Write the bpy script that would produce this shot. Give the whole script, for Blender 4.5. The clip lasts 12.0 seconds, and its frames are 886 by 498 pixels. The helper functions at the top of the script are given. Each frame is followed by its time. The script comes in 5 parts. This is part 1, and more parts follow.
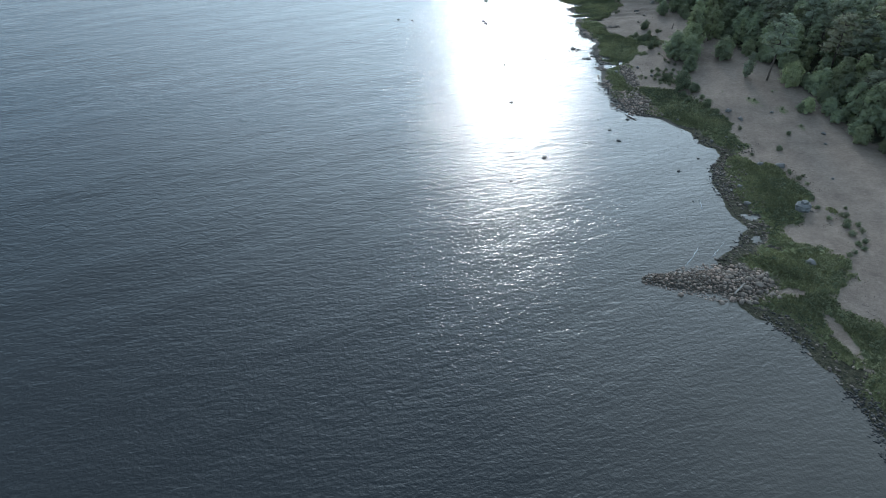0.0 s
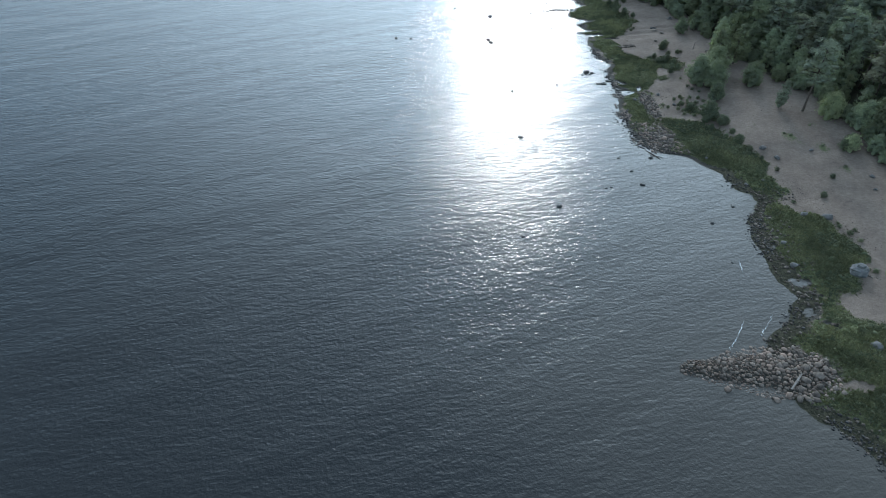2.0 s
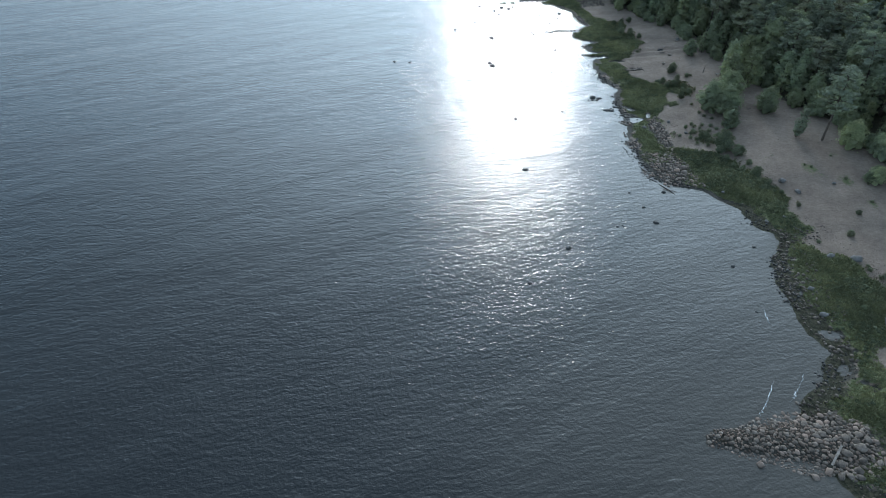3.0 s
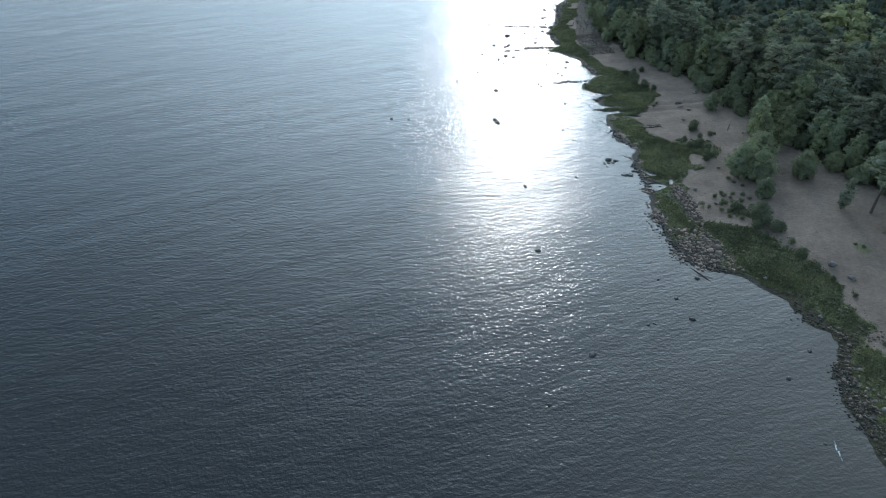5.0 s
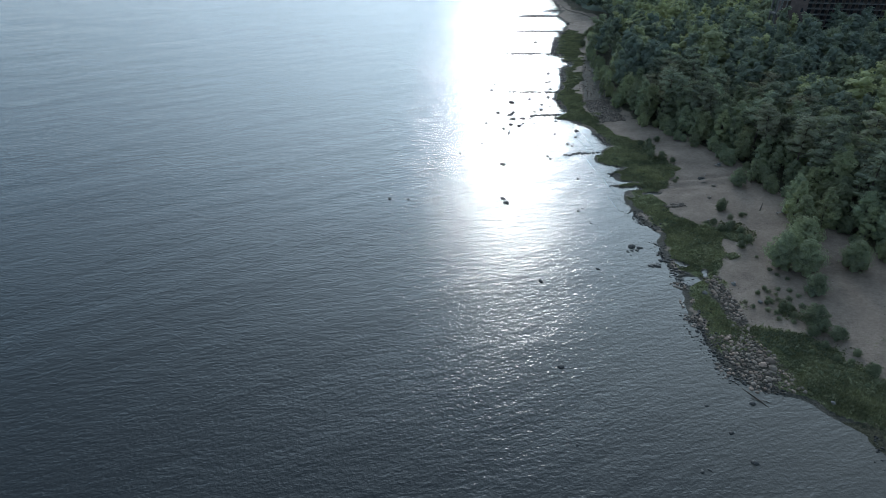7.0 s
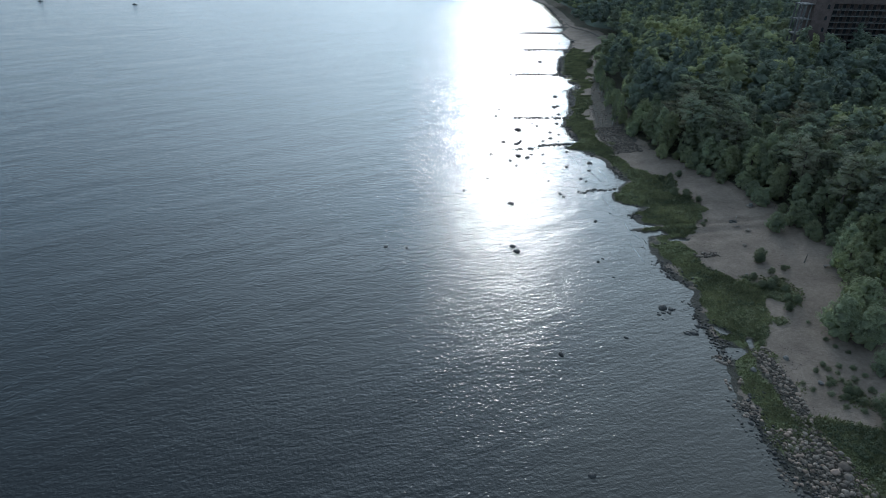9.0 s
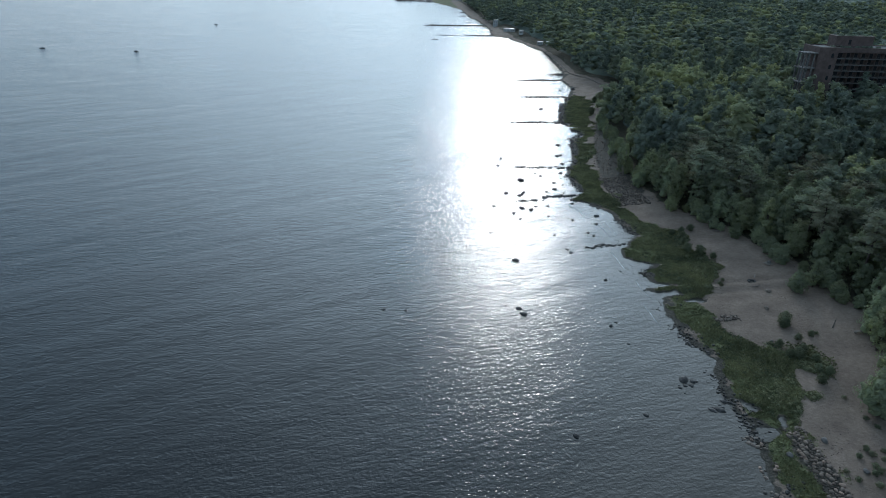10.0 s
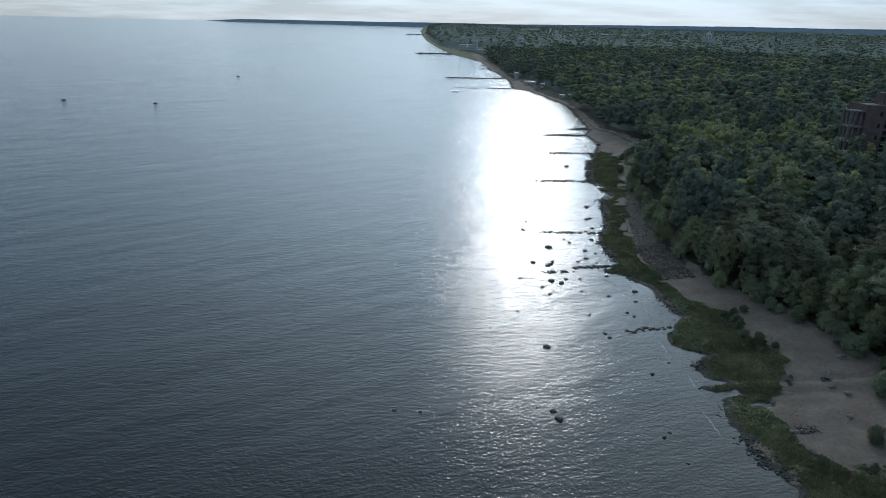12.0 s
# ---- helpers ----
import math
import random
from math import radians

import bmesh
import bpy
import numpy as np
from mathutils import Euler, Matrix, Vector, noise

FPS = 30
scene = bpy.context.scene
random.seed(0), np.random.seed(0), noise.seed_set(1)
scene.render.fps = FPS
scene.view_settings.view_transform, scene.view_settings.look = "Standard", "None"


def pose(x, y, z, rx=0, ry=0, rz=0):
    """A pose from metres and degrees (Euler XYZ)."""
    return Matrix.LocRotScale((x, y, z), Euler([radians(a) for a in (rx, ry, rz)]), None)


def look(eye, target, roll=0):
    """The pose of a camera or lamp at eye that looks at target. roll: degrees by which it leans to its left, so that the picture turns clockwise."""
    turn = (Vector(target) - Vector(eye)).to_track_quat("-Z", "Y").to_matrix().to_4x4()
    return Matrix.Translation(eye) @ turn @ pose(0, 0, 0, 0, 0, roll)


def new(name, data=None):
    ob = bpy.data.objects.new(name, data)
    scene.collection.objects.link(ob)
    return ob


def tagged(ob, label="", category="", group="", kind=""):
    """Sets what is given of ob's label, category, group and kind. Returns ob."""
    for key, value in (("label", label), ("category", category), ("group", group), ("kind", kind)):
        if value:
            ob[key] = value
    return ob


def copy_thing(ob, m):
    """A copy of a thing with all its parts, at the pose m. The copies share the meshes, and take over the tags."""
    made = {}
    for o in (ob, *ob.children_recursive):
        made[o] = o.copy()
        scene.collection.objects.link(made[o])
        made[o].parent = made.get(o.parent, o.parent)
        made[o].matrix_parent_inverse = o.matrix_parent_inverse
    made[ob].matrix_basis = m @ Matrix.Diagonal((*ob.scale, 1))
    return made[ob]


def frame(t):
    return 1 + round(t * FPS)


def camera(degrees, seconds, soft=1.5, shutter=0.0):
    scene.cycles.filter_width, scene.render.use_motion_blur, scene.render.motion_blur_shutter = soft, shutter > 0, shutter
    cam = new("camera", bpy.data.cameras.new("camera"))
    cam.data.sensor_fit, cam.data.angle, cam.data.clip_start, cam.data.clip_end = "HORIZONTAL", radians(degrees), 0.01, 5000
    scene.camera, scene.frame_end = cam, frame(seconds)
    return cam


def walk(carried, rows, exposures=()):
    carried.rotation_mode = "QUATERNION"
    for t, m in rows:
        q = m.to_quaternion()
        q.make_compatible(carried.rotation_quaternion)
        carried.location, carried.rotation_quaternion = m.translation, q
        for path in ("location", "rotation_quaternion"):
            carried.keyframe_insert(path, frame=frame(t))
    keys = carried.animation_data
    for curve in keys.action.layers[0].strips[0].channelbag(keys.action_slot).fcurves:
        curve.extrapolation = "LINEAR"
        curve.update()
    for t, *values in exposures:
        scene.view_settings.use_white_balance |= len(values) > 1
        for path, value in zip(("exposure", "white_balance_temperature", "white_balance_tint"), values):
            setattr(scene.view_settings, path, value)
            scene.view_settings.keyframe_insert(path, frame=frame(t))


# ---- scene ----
cam = camera(71.4, 12.0, soft=0.9)
PATH = [
    (0, (0.364, -12.667, 71.784), (0.379, -11.083, 70.564), 2.2),
    (0.5, (0.094, -7.361, 71.776), (0.112, -5.777, 70.555), 2.3),
    (1, (-0.176, -1.991, 71.759), (-0.158, -0.408, 70.538), 2.2),
    (1.5, (-0.382, 3.362, 71.749), (-0.364, 4.944, 70.526), 2.2),
    (2, (-0.516, 8.755, 71.747), (-0.499, 10.337, 70.523), 2.3),
    (2.5, (-0.572, 14.21, 71.753), (-0.555, 15.796, 70.535), 2.1),
    (3, (-0.577, 19.742, 71.766), (-0.564, 21.345, 70.57), 2.0),
    (5, (-0.919, 41.532, 72.067), (-0.914, 43.188, 70.946), 1.6),
    (5.5, (-1.169, 46.911, 72.107), (-1.165, 48.588, 71.016), 1.5),
    (6, (-1.549, 52.29, 72.135), (-1.548, 53.993, 71.085), 1.4),
    (6.5, (-1.979, 57.633, 72.141), (-1.976, 59.357, 71.128), 1.3),
    (7, (-2.375, 63.073, 72.162), (-2.371, 64.811, 71.173), 1.2),
    (9, (-3.79, 84.726, 72.218), (-3.779, 86.481, 71.258), 1.3),
    (9.5, (-4.074, 89.908, 72.251), (-4.062, 91.691, 71.346), 1.4),
    (10, (-4.385, 95.081, 72.306), (-4.374, 96.895, 71.463), 1.3),
    (10.5, (-4.717, 100.128, 72.351), (-4.706, 101.966, 71.562), 1.4),
    (11, (-5.085, 105.242, 72.395), (-5.099, 107.102, 71.658), 1.3),
    (11.5, (-5.307, 110.359, 72.399), (-5.344, 112.225, 71.682), 1.3),
    (12, (-5.493, 115.656, 72.396), (-5.542, 117.527, 71.69), 1.3),
]
walk(cam, [(t, look(eye, target, roll)) for t, eye, target, roll in PATH], [(t, stops, 6280, 10) for t, stops in ((0, 0.62), (3, 0.56), (5.5, 0.43), (7, 0.25), (9.5, 0.07), (11, -0.22), (12, -0.35))])

# ---- sky, sun ----
SUN_AZ, SUN_EL = 6.5, 20.2          # degrees right of +y, degrees up
sun_way = Vector((math.sin(radians(SUN_AZ)) * math.cos(radians(SUN_EL)), math.cos(radians(SUN_AZ)) * math.cos(radians(SUN_EL)), math.sin(radians(SUN_EL))))
world = bpy.data.worlds.new("sky")
scene.world = world
world.use_nodes = True


def node(tree, kind, **sockets):
    n = tree.nodes.new(kind)
    for k, v in sockets.items():
        n.inputs[k].default_value = v
    return n


def build_sky():
    t = world.node_tree
    t.nodes.clear()
    out = t.nodes.new("ShaderNodeOutputWorld")
    bg = node(t, "ShaderNodeBackground", Strength=0.10)
    sky = t.nodes.new("ShaderNodeTexSky")
    sky.sky_type, sky.sun_disc = "NISHITA", False
    sky.sun_elevation, sky.sun_rotation = radians(SUN_EL), radians(SUN_AZ)
    sky.altitude, sky.air_density, sky.dust_density, sky.ozone_density = 50, 1.0, 0.8, 2.5
    co = t.nodes.new("ShaderNodeTexCoord")
    stretch = node(t, "ShaderNodeMapping")
    stretch.inputs["Scale"].default_value = (2.0, 2.0, 22.0)
    cloud = node(t, "ShaderNodeTexNoise", Scale=2.2, Detail=7.0, Roughness=0.6)
    ramp = t.nodes.new("ShaderNodeValToRGB")
    ramp.color_ramp.elements[0].position, ramp.color_ramp.elements[1].position = 0.36, 0.62
    grey = t.nodes.new("ShaderNodeMix")
    grey.data_type = "RGBA"
    t.links.new(co.outputs["Generated"], stretch.inputs["Vector"])
    t.links.new(stretch.outputs[0], cloud.inputs["Vector"])
    t.links.new(cloud.outputs["Fac"], ramp.inputs["Fac"])
    # cloud veil: pale at the skyline, brighter and bluer overhead
    up = t.nodes.new("ShaderNodeSeparateXYZ")
    t.links.new(co.outputs["Generated"], up.inputs[0])
    veil = t.nodes.new("ShaderNodeValToRGB")
    veil.color_ramp.elements[0].position, veil.color_ramp.elements[1].position = 0.0, 0.65
    veil.color_ramp.elements[0].color, veil.color_ramp.elements[1].color = (0.78, 0.87, 0.92, 1), (0.27, 0.38, 0.51, 1)
    mid = veil.color_ramp.elements.new(0.22)
    mid.color = (0.45, 0.72, 0.98, 1)
    low = veil.color_ramp.elements.new(0.08)
    low.color = (0.52, 0.71, 0.86, 1)
    t.links.new(up.outputs["Z"], veil.inputs["Fac"])
    lift = t.nodes.new("ShaderNodeVectorMath")
    lift.operation = "SCALE"
    streak = t.nodes.new("ShaderNodeMapRange")
    streak.inputs[1].default_value, streak.inputs[2].default_value, streak.inputs[3].default_value, streak.inputs[4].default_value = 0.40, 0.60, 7.3, 10.6
    t.links.new(cloud.outputs["Fac"], streak.inputs[0])
    t.links.new(streak.outputs[0], lift.inputs["Scale"])
    t.links.new(veil.outputs["Color"], lift.inputs[0])
    thin = node(t, "ShaderNodeMath")
    thin.operation = "MULTIPLY_ADD"
    thin.inputs[1].default_value, thin.inputs[2].default_value = 0.03, 0.965
    t.links.new(ramp.outputs["Color"], thin.inputs[0])
    t.links.new(thin.outputs[0], grey.inputs["Factor"])
    t.links.new(sky.outputs[0], grey.inputs[6])
    t.links.new(lift.outputs[0], grey.inputs[7])
    # glow of the thin cloud round the sun
    toward = t.nodes.new("ShaderNodeVectorMath")
    toward.operation = "DOT_PRODUCT"
    toward.inputs[1].default_value = sun_way
    t.links.new(co.outputs["Generated"], toward.inputs[0])
    near_sun = node(t, "ShaderNodeMath")
    near_sun.operation = "MAXIMUM"
    near_sun.inputs[1].default_value = 0.0
    t.links.new(toward.outputs["Value"], near_sun.inputs[0])
    bank = t.nodes.new("ShaderNodeMapRange")
    bank.inputs[1].default_value, bank.inputs[2].default_value, bank.inputs[3].default_value, bank.inputs[4].default_value = 0.0, 0.26, 0.12, 1.0
    t.links.new(up.outputs["Z"], bank.inputs[0])
    colour = grey.outputs[2]
    for power, gain in ((90.0, 3.0), (10.0, 8.0), (7.0, 18.5)):
        fall = node(t, "ShaderNodeMath")
        fall.operation = "POWER"
        fall.inputs[1].default_value = power
        t.links.new(near_sun.outputs[0], fall.inputs[0])
        dim = node(t, "ShaderNodeMath")
        dim.operation = "MULTIPLY"
        t.links.new(fall.outputs[0], dim.inputs[0])
        t.links.new(bank.outputs[0], dim.inputs[1])
        glow = t.nodes.new("ShaderNodeVectorMath")
        glow.operation = "MULTIPLY_ADD"
        glow.inputs[1].default_value = (gain * 0.81, gain, gain * 1.13)
        t.links.new(dim.outputs[0], glow.inputs[0])
        t.links.new(colour, glow.inputs[2])
        colour = glow.outputs[0]
    t.links.new(colour, bg.inputs["Color"])
    t.links.new(bg.outputs[0], out.inputs["Surface"])


build_sky()
lamp = bpy.data.lights.new("sun", "SUN")
lamp.energy, lamp.angle, lamp.color = 0.70, radians(7), (1.0, 0.985, 0.95)
sun = new("sun", lamp)
sun.matrix_world = look(sun_way * 300, (0, 0, 0))


# ---- materials ----
def material(name, colours, scale=2.0, rough=0.8, bump=0.0, bump_scale=8.0, fine=(0.8, 1.2), islands=0.0, things=0.0, metal=0.0, spec=0.3, space="Object", deep=0.1, leafy=0.0, third=None):
    """Two colours mixed by a coarse noise, grain by a fine one, bump; islands and things vary the brightness piece by piece."""
    m = bpy.data.materials.new(name)
    m.use_nodes = True
    t = m.node_tree
    b = t.nodes["Principled BSDF"]
    b.inputs["Roughness"].default_value, b.inputs["Metallic"].default_value = rough, metal
    b.inputs["Specular IOR Level"].default_value = spec
    co = t.nodes.new("ShaderNodeTexCoord")
    big = node(t, "ShaderNodeTexNoise", Scale=scale, Detail=5.0, Roughness=0.62)
    small = node(t, "ShaderNodeTexNoise", Scale=scale * 9, Detail=3.0)
    for n in (big, small):
        t.links.new(co.outputs[space], n.inputs["Vector"])
    ramp = t.nodes.new("ShaderNodeValToRGB")
    ramp.color_ramp.elements[0].position, ramp.color_ramp.elements[1].position = 0.34, 0.66
    ramp.color_ramp.elements[0].color, ramp.color_ramp.elements[1].color = (*colours[0], 1), (*colours[1], 1)
    t.links.new(big.outputs["Fac"], ramp.inputs["Fac"])
    grain = t.nodes.new("ShaderNodeMapRange")
    grain.inputs[3].default_value, grain.inputs[4].default_value = fine
    t.links.new(small.outputs["Fac"], grain.inputs[0])
    value = grain.outputs[0]
    for amount, kind, socket in ((islands, "ShaderNodeNewGeometry", "Random Per Island"), (things, "ShaderNodeObjectInfo", "Random")):
        if amount:
            src = t.nodes.new(kind)
            rng = t.nodes.new("ShaderNodeMapRange")
            rng.inputs[3].default_value, rng.inputs[4].default_value = 1 - amount, 1 + amount
            t.links.new(src.outputs[socket], rng.inputs[0])
            mul = t.nodes.new("ShaderNodeMath")
            mul.operation = "MULTIPLY"
            t.links.new(value, mul.inputs[0])
            t.links.new(rng.outputs[0], mul.inputs[1])
            value = mul.outputs[0]
    base = ramp.outputs["Color"]
    if third:
        # some trees of the stand are yellower or greyer than the rest
        own, other, pick, blend = t.nodes.new("ShaderNodeObjectInfo"), t.nodes.new("ShaderNodeTexWhiteNoise"), t.nodes.new("ShaderNodeMapRange"), t.nodes.new("ShaderNodeMix")
        other.noise_dimensions, blend.data_type = "1D", "RGBA"
        t.links.new(own.outputs["Random"], other.inputs["W"])
        t.links.new(other.outputs["Value"], pick.inputs[0])
        pick.inputs[1].default_value, pick.inputs[2].default_value, pick.inputs[3].default_value, pick.inputs[4].default_value = 0.45, 1.0, 0.0, 0.9
        t.links.new(pick.outputs[0], blend.inputs["Factor"])
        t.links.new(base, blend.inputs[6])
        blend.inputs[7].default_value = (*third, 1)
        base = blend.outputs[2]
    tint = t.nodes.new("ShaderNodeVectorMath")
    tint.operation = "SCALE"
    t.links.new(base, tint.inputs[0])
    t.links.new(value, tint.inputs["Scale"])
    t.links.new(tint.outputs[0], b.inputs["Base Color"])
    if bump:
        bn = node(t, "ShaderNodeTexNoise", Scale=bump_scale, Detail=4.0)
        t.links.new(co.outputs[space], bn.inputs["Vector"])
        bp = node(t, "ShaderNodeBump", Strength=bump, Distance=deep)
        t.links.new(bn.outputs["Fac"], bp.inputs["Height"])
        t.links.new(bp.outputs[0], b.inputs["Normal"])
    if leafy:
        # daylight through the leaves
        thru, glow = t.nodes.new("ShaderNodeBsdfTranslucent"), t.nodes.new("ShaderNodeMixShader")
        warm = t.nodes.new("ShaderNodeVectorMath")
        warm.operation = "MULTIPLY"
        warm.inputs[1].default_value = (1.1, 1.2, 0.85)
        t.links.new(tint.outputs[0], warm.inputs[0])
        t.links.new(warm.outputs[0], thru.inputs["Color"])
        glow.inputs[0].default_value = leafy
        t.links.new(b.outputs[0], glow.inputs[1])
        t.links.new(thru.outputs[0], glow.inputs[2])
        t.links.new(glow.outputs[0], t.nodes["Material Output"].inputs["Surface"])
    return m


def water_material():
    m = bpy.data.materials.new("lake_water")
    m.use_nodes = True
    t = m.node_tree
    b = t.nodes["Principled BSDF"]
    b.inputs["Roughness"].default_value, b.inputs["IOR"].default_value = 0.21, 1.33
    co = t.nodes.new("ShaderNodeTexCoord")
    murk = node(t, "ShaderNodeTexNoise", Scale=0.012, Detail=3.0)
    t.links.new(co.outputs["Object"], murk.inputs["Vector"])
    ramp = t.nodes.new("ShaderNodeValToRGB")
    ramp.color_ramp.elements[0].color, ramp.color_ramp.elements[1].color = (0.015, 0.018, 0.020, 1), (0.026, 0.027, 0.027, 1)
    t.links.new(murk.outputs["Fac"], ramp.inputs["Fac"])
    shelter = t.nodes.new("ShaderNodeAttribute")
    shelter.attribute_name = "shelter"
    bed = t.nodes.new("ShaderNodeMix")
    bed.data_type = "RGBA"
    bed.inputs[7].default_value = (0.078, 0.072, 0.062, 1)
    t.links.new(shelter.outputs["Fac"], bed.inputs["Factor"])
    t.links.new(ramp.outputs["Color"], bed.inputs[6])
    t.links.new(bed.outputs[2], b.inputs["Base Color"])
    still = t.nodes.new("ShaderNodeMapRange")
    still.inputs[3].default_value, still.inputs[4].default_value = 1.0, 0.75
    t.links.new(shelter.outputs["Fac"], still.inputs[0])
    gusts = node(t, "ShaderNodeTexNoise", Scale=0.05, Detail=6.0, Roughness=0.6, Distortion=0.8)
    lie = t.nodes.new("ShaderNodeMapping")
    lie.vector_type = "TEXTURE"
    lie.inputs["Scale"].default_value, lie.inputs["Rotation"].default_value = (2.4, 0.8, 1.0), (0, 0, radians(20))
    t.links.new(co.outputs["Object"], lie.inputs["Vector"])
    t.links.new(lie.outputs[0], gusts.inputs["Vector"])
    rough = t.nodes.new("ShaderNodeMapRange")
    rough.inputs[1].default_value, rough.inputs[2].default_value, rough.inputs[3].default_value, rough.inputs[4].default_value = 0.32, 0.68, 0.06, 0.13
    t.links.new(gusts.outputs["Fac"], rough.inputs[0])
    t.links.new(rough.outputs[0], b.inputs["Roughness"])
    normal = None
    # swell, chop and ripples: crests lie nearly across the way the camera flies
    for scale, across, turn, strength, dist in ((0.05, 0.3, 38, 1.0, 0.6), (0.2, 0.4, 30, 1.0, 0.13), (0.74, 0.42, 14, 1.0, 0.125), (1.6, 0.7, 6, 1.0, 0.105), (2.3, 0.8, 75, 1.0, 0.06)):
        mp = t.nodes.new("ShaderNodeMapping")
        mp.vector_type = "TEXTURE"
        mp.inputs["Scale"].default_value = (1 / across, 1.0, 1.0)
        mp.inputs["Rotation"].default_value = (0, 0, radians(turn))
        t.links.new(co.outputs["Object"], mp.inputs["Vector"])
        w = node(t, "ShaderNodeTexNoise", Scale=scale, Detail=2.5, Roughness=0.6, Distortion=0.15)
        t.links.new(mp.outputs[0], w.inputs["Vector"])
        bp = node(t, "ShaderNodeBump", Strength=strength, Distance=dist)
        ease = node(t, "ShaderNodeMath")
        ease.operation = "MULTIPLY"
        ease.inputs[1].default_value = strength
        t.links.new(still.outputs[0], ease.inputs[0])
        t.links.new(ease.outputs[0], bp.inputs["Strength"])
        t.links.new(w.outputs["Fac"], bp.inputs["Height"])
        if normal:
            t.links.new(normal, bp.inputs["Normal"])
        normal = bp.outputs[0]
    t.links.new(normal, b.inputs["Normal"])
    return m


def ground_material():
    """Sand with grass, pebble and forest-floor zones read from the sheet's zone attribute."""
    m = bpy.data.materials.new("shore_ground")
    m.use_nodes = True
    t = m.node_tree
    b = t.nodes["Principled BSDF"]
    b.inputs["Roughness"].default_value, b.inputs["Specular IOR Level"].default_value = 0.9, 0.15
    co = t.nodes.new("ShaderNodeTexCoord")
    zone = t.nodes.new("ShaderNodeAttribute")
    zone.attribute_name = "zone"
    split = t.nodes.new("ShaderNodeSeparateColor")
    t.links.new(zone.outputs["Color"], split.inputs[0])

    def two(c0, c1, scale, lo=0.35, hi=0.65):
        n = node(t, "ShaderNodeTexNoise", Scale=scale, Detail=6.0, Roughness=0.65)
        t.links.new(co.outputs["Object"], n.inputs["Vector"])
        r = t.nodes.new("ShaderNodeValToRGB")
        r.color_ramp.elements[0].position, r.color_ramp.elements[1].position = lo, hi
        r.color_ramp.elements[0].color, r.color_ramp.elements[1].color = (*c0, 1), (*c1, 1)
        t.links.new(n.outputs["Fac"], r.inputs["Fac"])
        return r.outputs["Color"]

    colour = two((0.142, 0.111, 0.089), (0.236, 0.187, 0.152), 0.16, 0.3, 0.7)
    grit = node(t, "ShaderNodeTexNoise", Scale=1.4, Detail=8.0, Roughness=0.75)
    t.links.new(co.outputs["Object"], grit.inputs["Vector"])
    fleck = t.nodes.new("ShaderNodeMapRange")
    fleck.inputs[1].default_value, fleck.inputs[2].default_value, fleck.inputs[3].default_value, fleck.inputs[4].default_value = 0.3, 0.7, 0.76, 1.24
    t.links.new(grit.outputs["Fac"], fleck.inputs[0])
    mottled = t.nodes.new("ShaderNodeVectorMath")
    mottled.operation = "SCALE"
    t.links.new(colour, mottled.inputs[0])
    t.links.new(fleck.outputs[0], mottled.inputs["Scale"])
    colour = mottled.outputs[0]
    ragged = node(t, "ShaderNodeTexNoise", Scale=1.1, Detail=5.0, Roughness=0.7)
    t.links.new(co.outputs["Object"], ragged.inputs["Vector"])
    mud = two((0.020, 0.022, 0.014), (0.066, 0.060, 0.038), 1.7, 0.4, 0.62)
    for channel, col in (("Green", two((0.03, 0.029, 0.023), (0.085, 0.078, 0.066), 1.8)), ("Alpha", mud), ("Red", two((0.075, 0.088, 0.042), (0.150, 0.160, 0.080), 0.35)), ("Blue", two((0.03, 0.032, 0.02), (0.07, 0.06, 0.04), 0.4))):
        add = t.nodes.new("ShaderNodeMath")
        t.links.new(zone.outputs["Alpha"] if channel == "Alpha" else split.outputs[channel], add.inputs[0])
        t.links.new(ragged.outputs["Fac"], add.inputs[1])
        step = t.nodes.new("ShaderNodeMapRange")
        step.inputs[1].default_value, step.inputs[2].default_value = 0.9, 1.1
        t.links.new(add.outputs[0], step.inputs[0])
        mx = t.nodes.new("ShaderNodeMix")
        mx.data_type = "RGBA"
        t.links.new(step.outputs[0], mx.inputs["Factor"])
        t.links.new(colour, mx.inputs[6])
        t.links.new(col, mx.inputs[7])
        colour = mx.outputs[2]
    t.links.new(colour, b.inputs["Base Color"])
    bn = node(t, "ShaderNodeTexNoise", Scale=1.6, Detail=6.0, Roughness=0.7)
    t.links.new(co.outputs["Object"], bn.inputs["Vector"])
    bp = node(t, "ShaderNodeBump", Strength=0.8, Distance=0.3)
    t.links.new(bn.outputs["Fac"], bp.inputs["Height"])
    t.links.new(bp.outputs[0], b.inputs["Normal"])
    return m


WATER, GROUND = water_material(), ground_material()
STONE = material("shore_stone", ((0.072, 0.058, 0.047), (0.175, 0.142, 0.117)), 0.5, 0.8, 0.4, 6.0, (0.75, 1.25), islands=0.45, things=0.45, third=(0.190, 0.135, 0.105))
WET_STONE = material("wet_stone", ((0.022, 0.021, 0.021), (0.06, 0.057, 0.054)), 1.5, 0.6, 0.3, 6.0, things=0.35, islands=0.35, spec=0.25)
LEAF = material("alder_leaves", ((0.200, 0.228, 0.172), (0.295, 0.318, 0.205)), 0.35, 0.75, 0.0, 2.2, (0.8, 1.2), islands=0.2, things=0.3, spec=0.1, leafy=0.5, third=(0.292, 0.302, 0.182))
NEEDLE = material("pine_needles", ((0.178, 0.200, 0.162), (0.245, 0.262, 0.186)), 0.35, 0.8, 0.0, 2.6, (0.8, 1.2), islands=0.2, things=0.28, spec=0.1, leafy=0.42, third=(0.265, 0.240, 0.175))
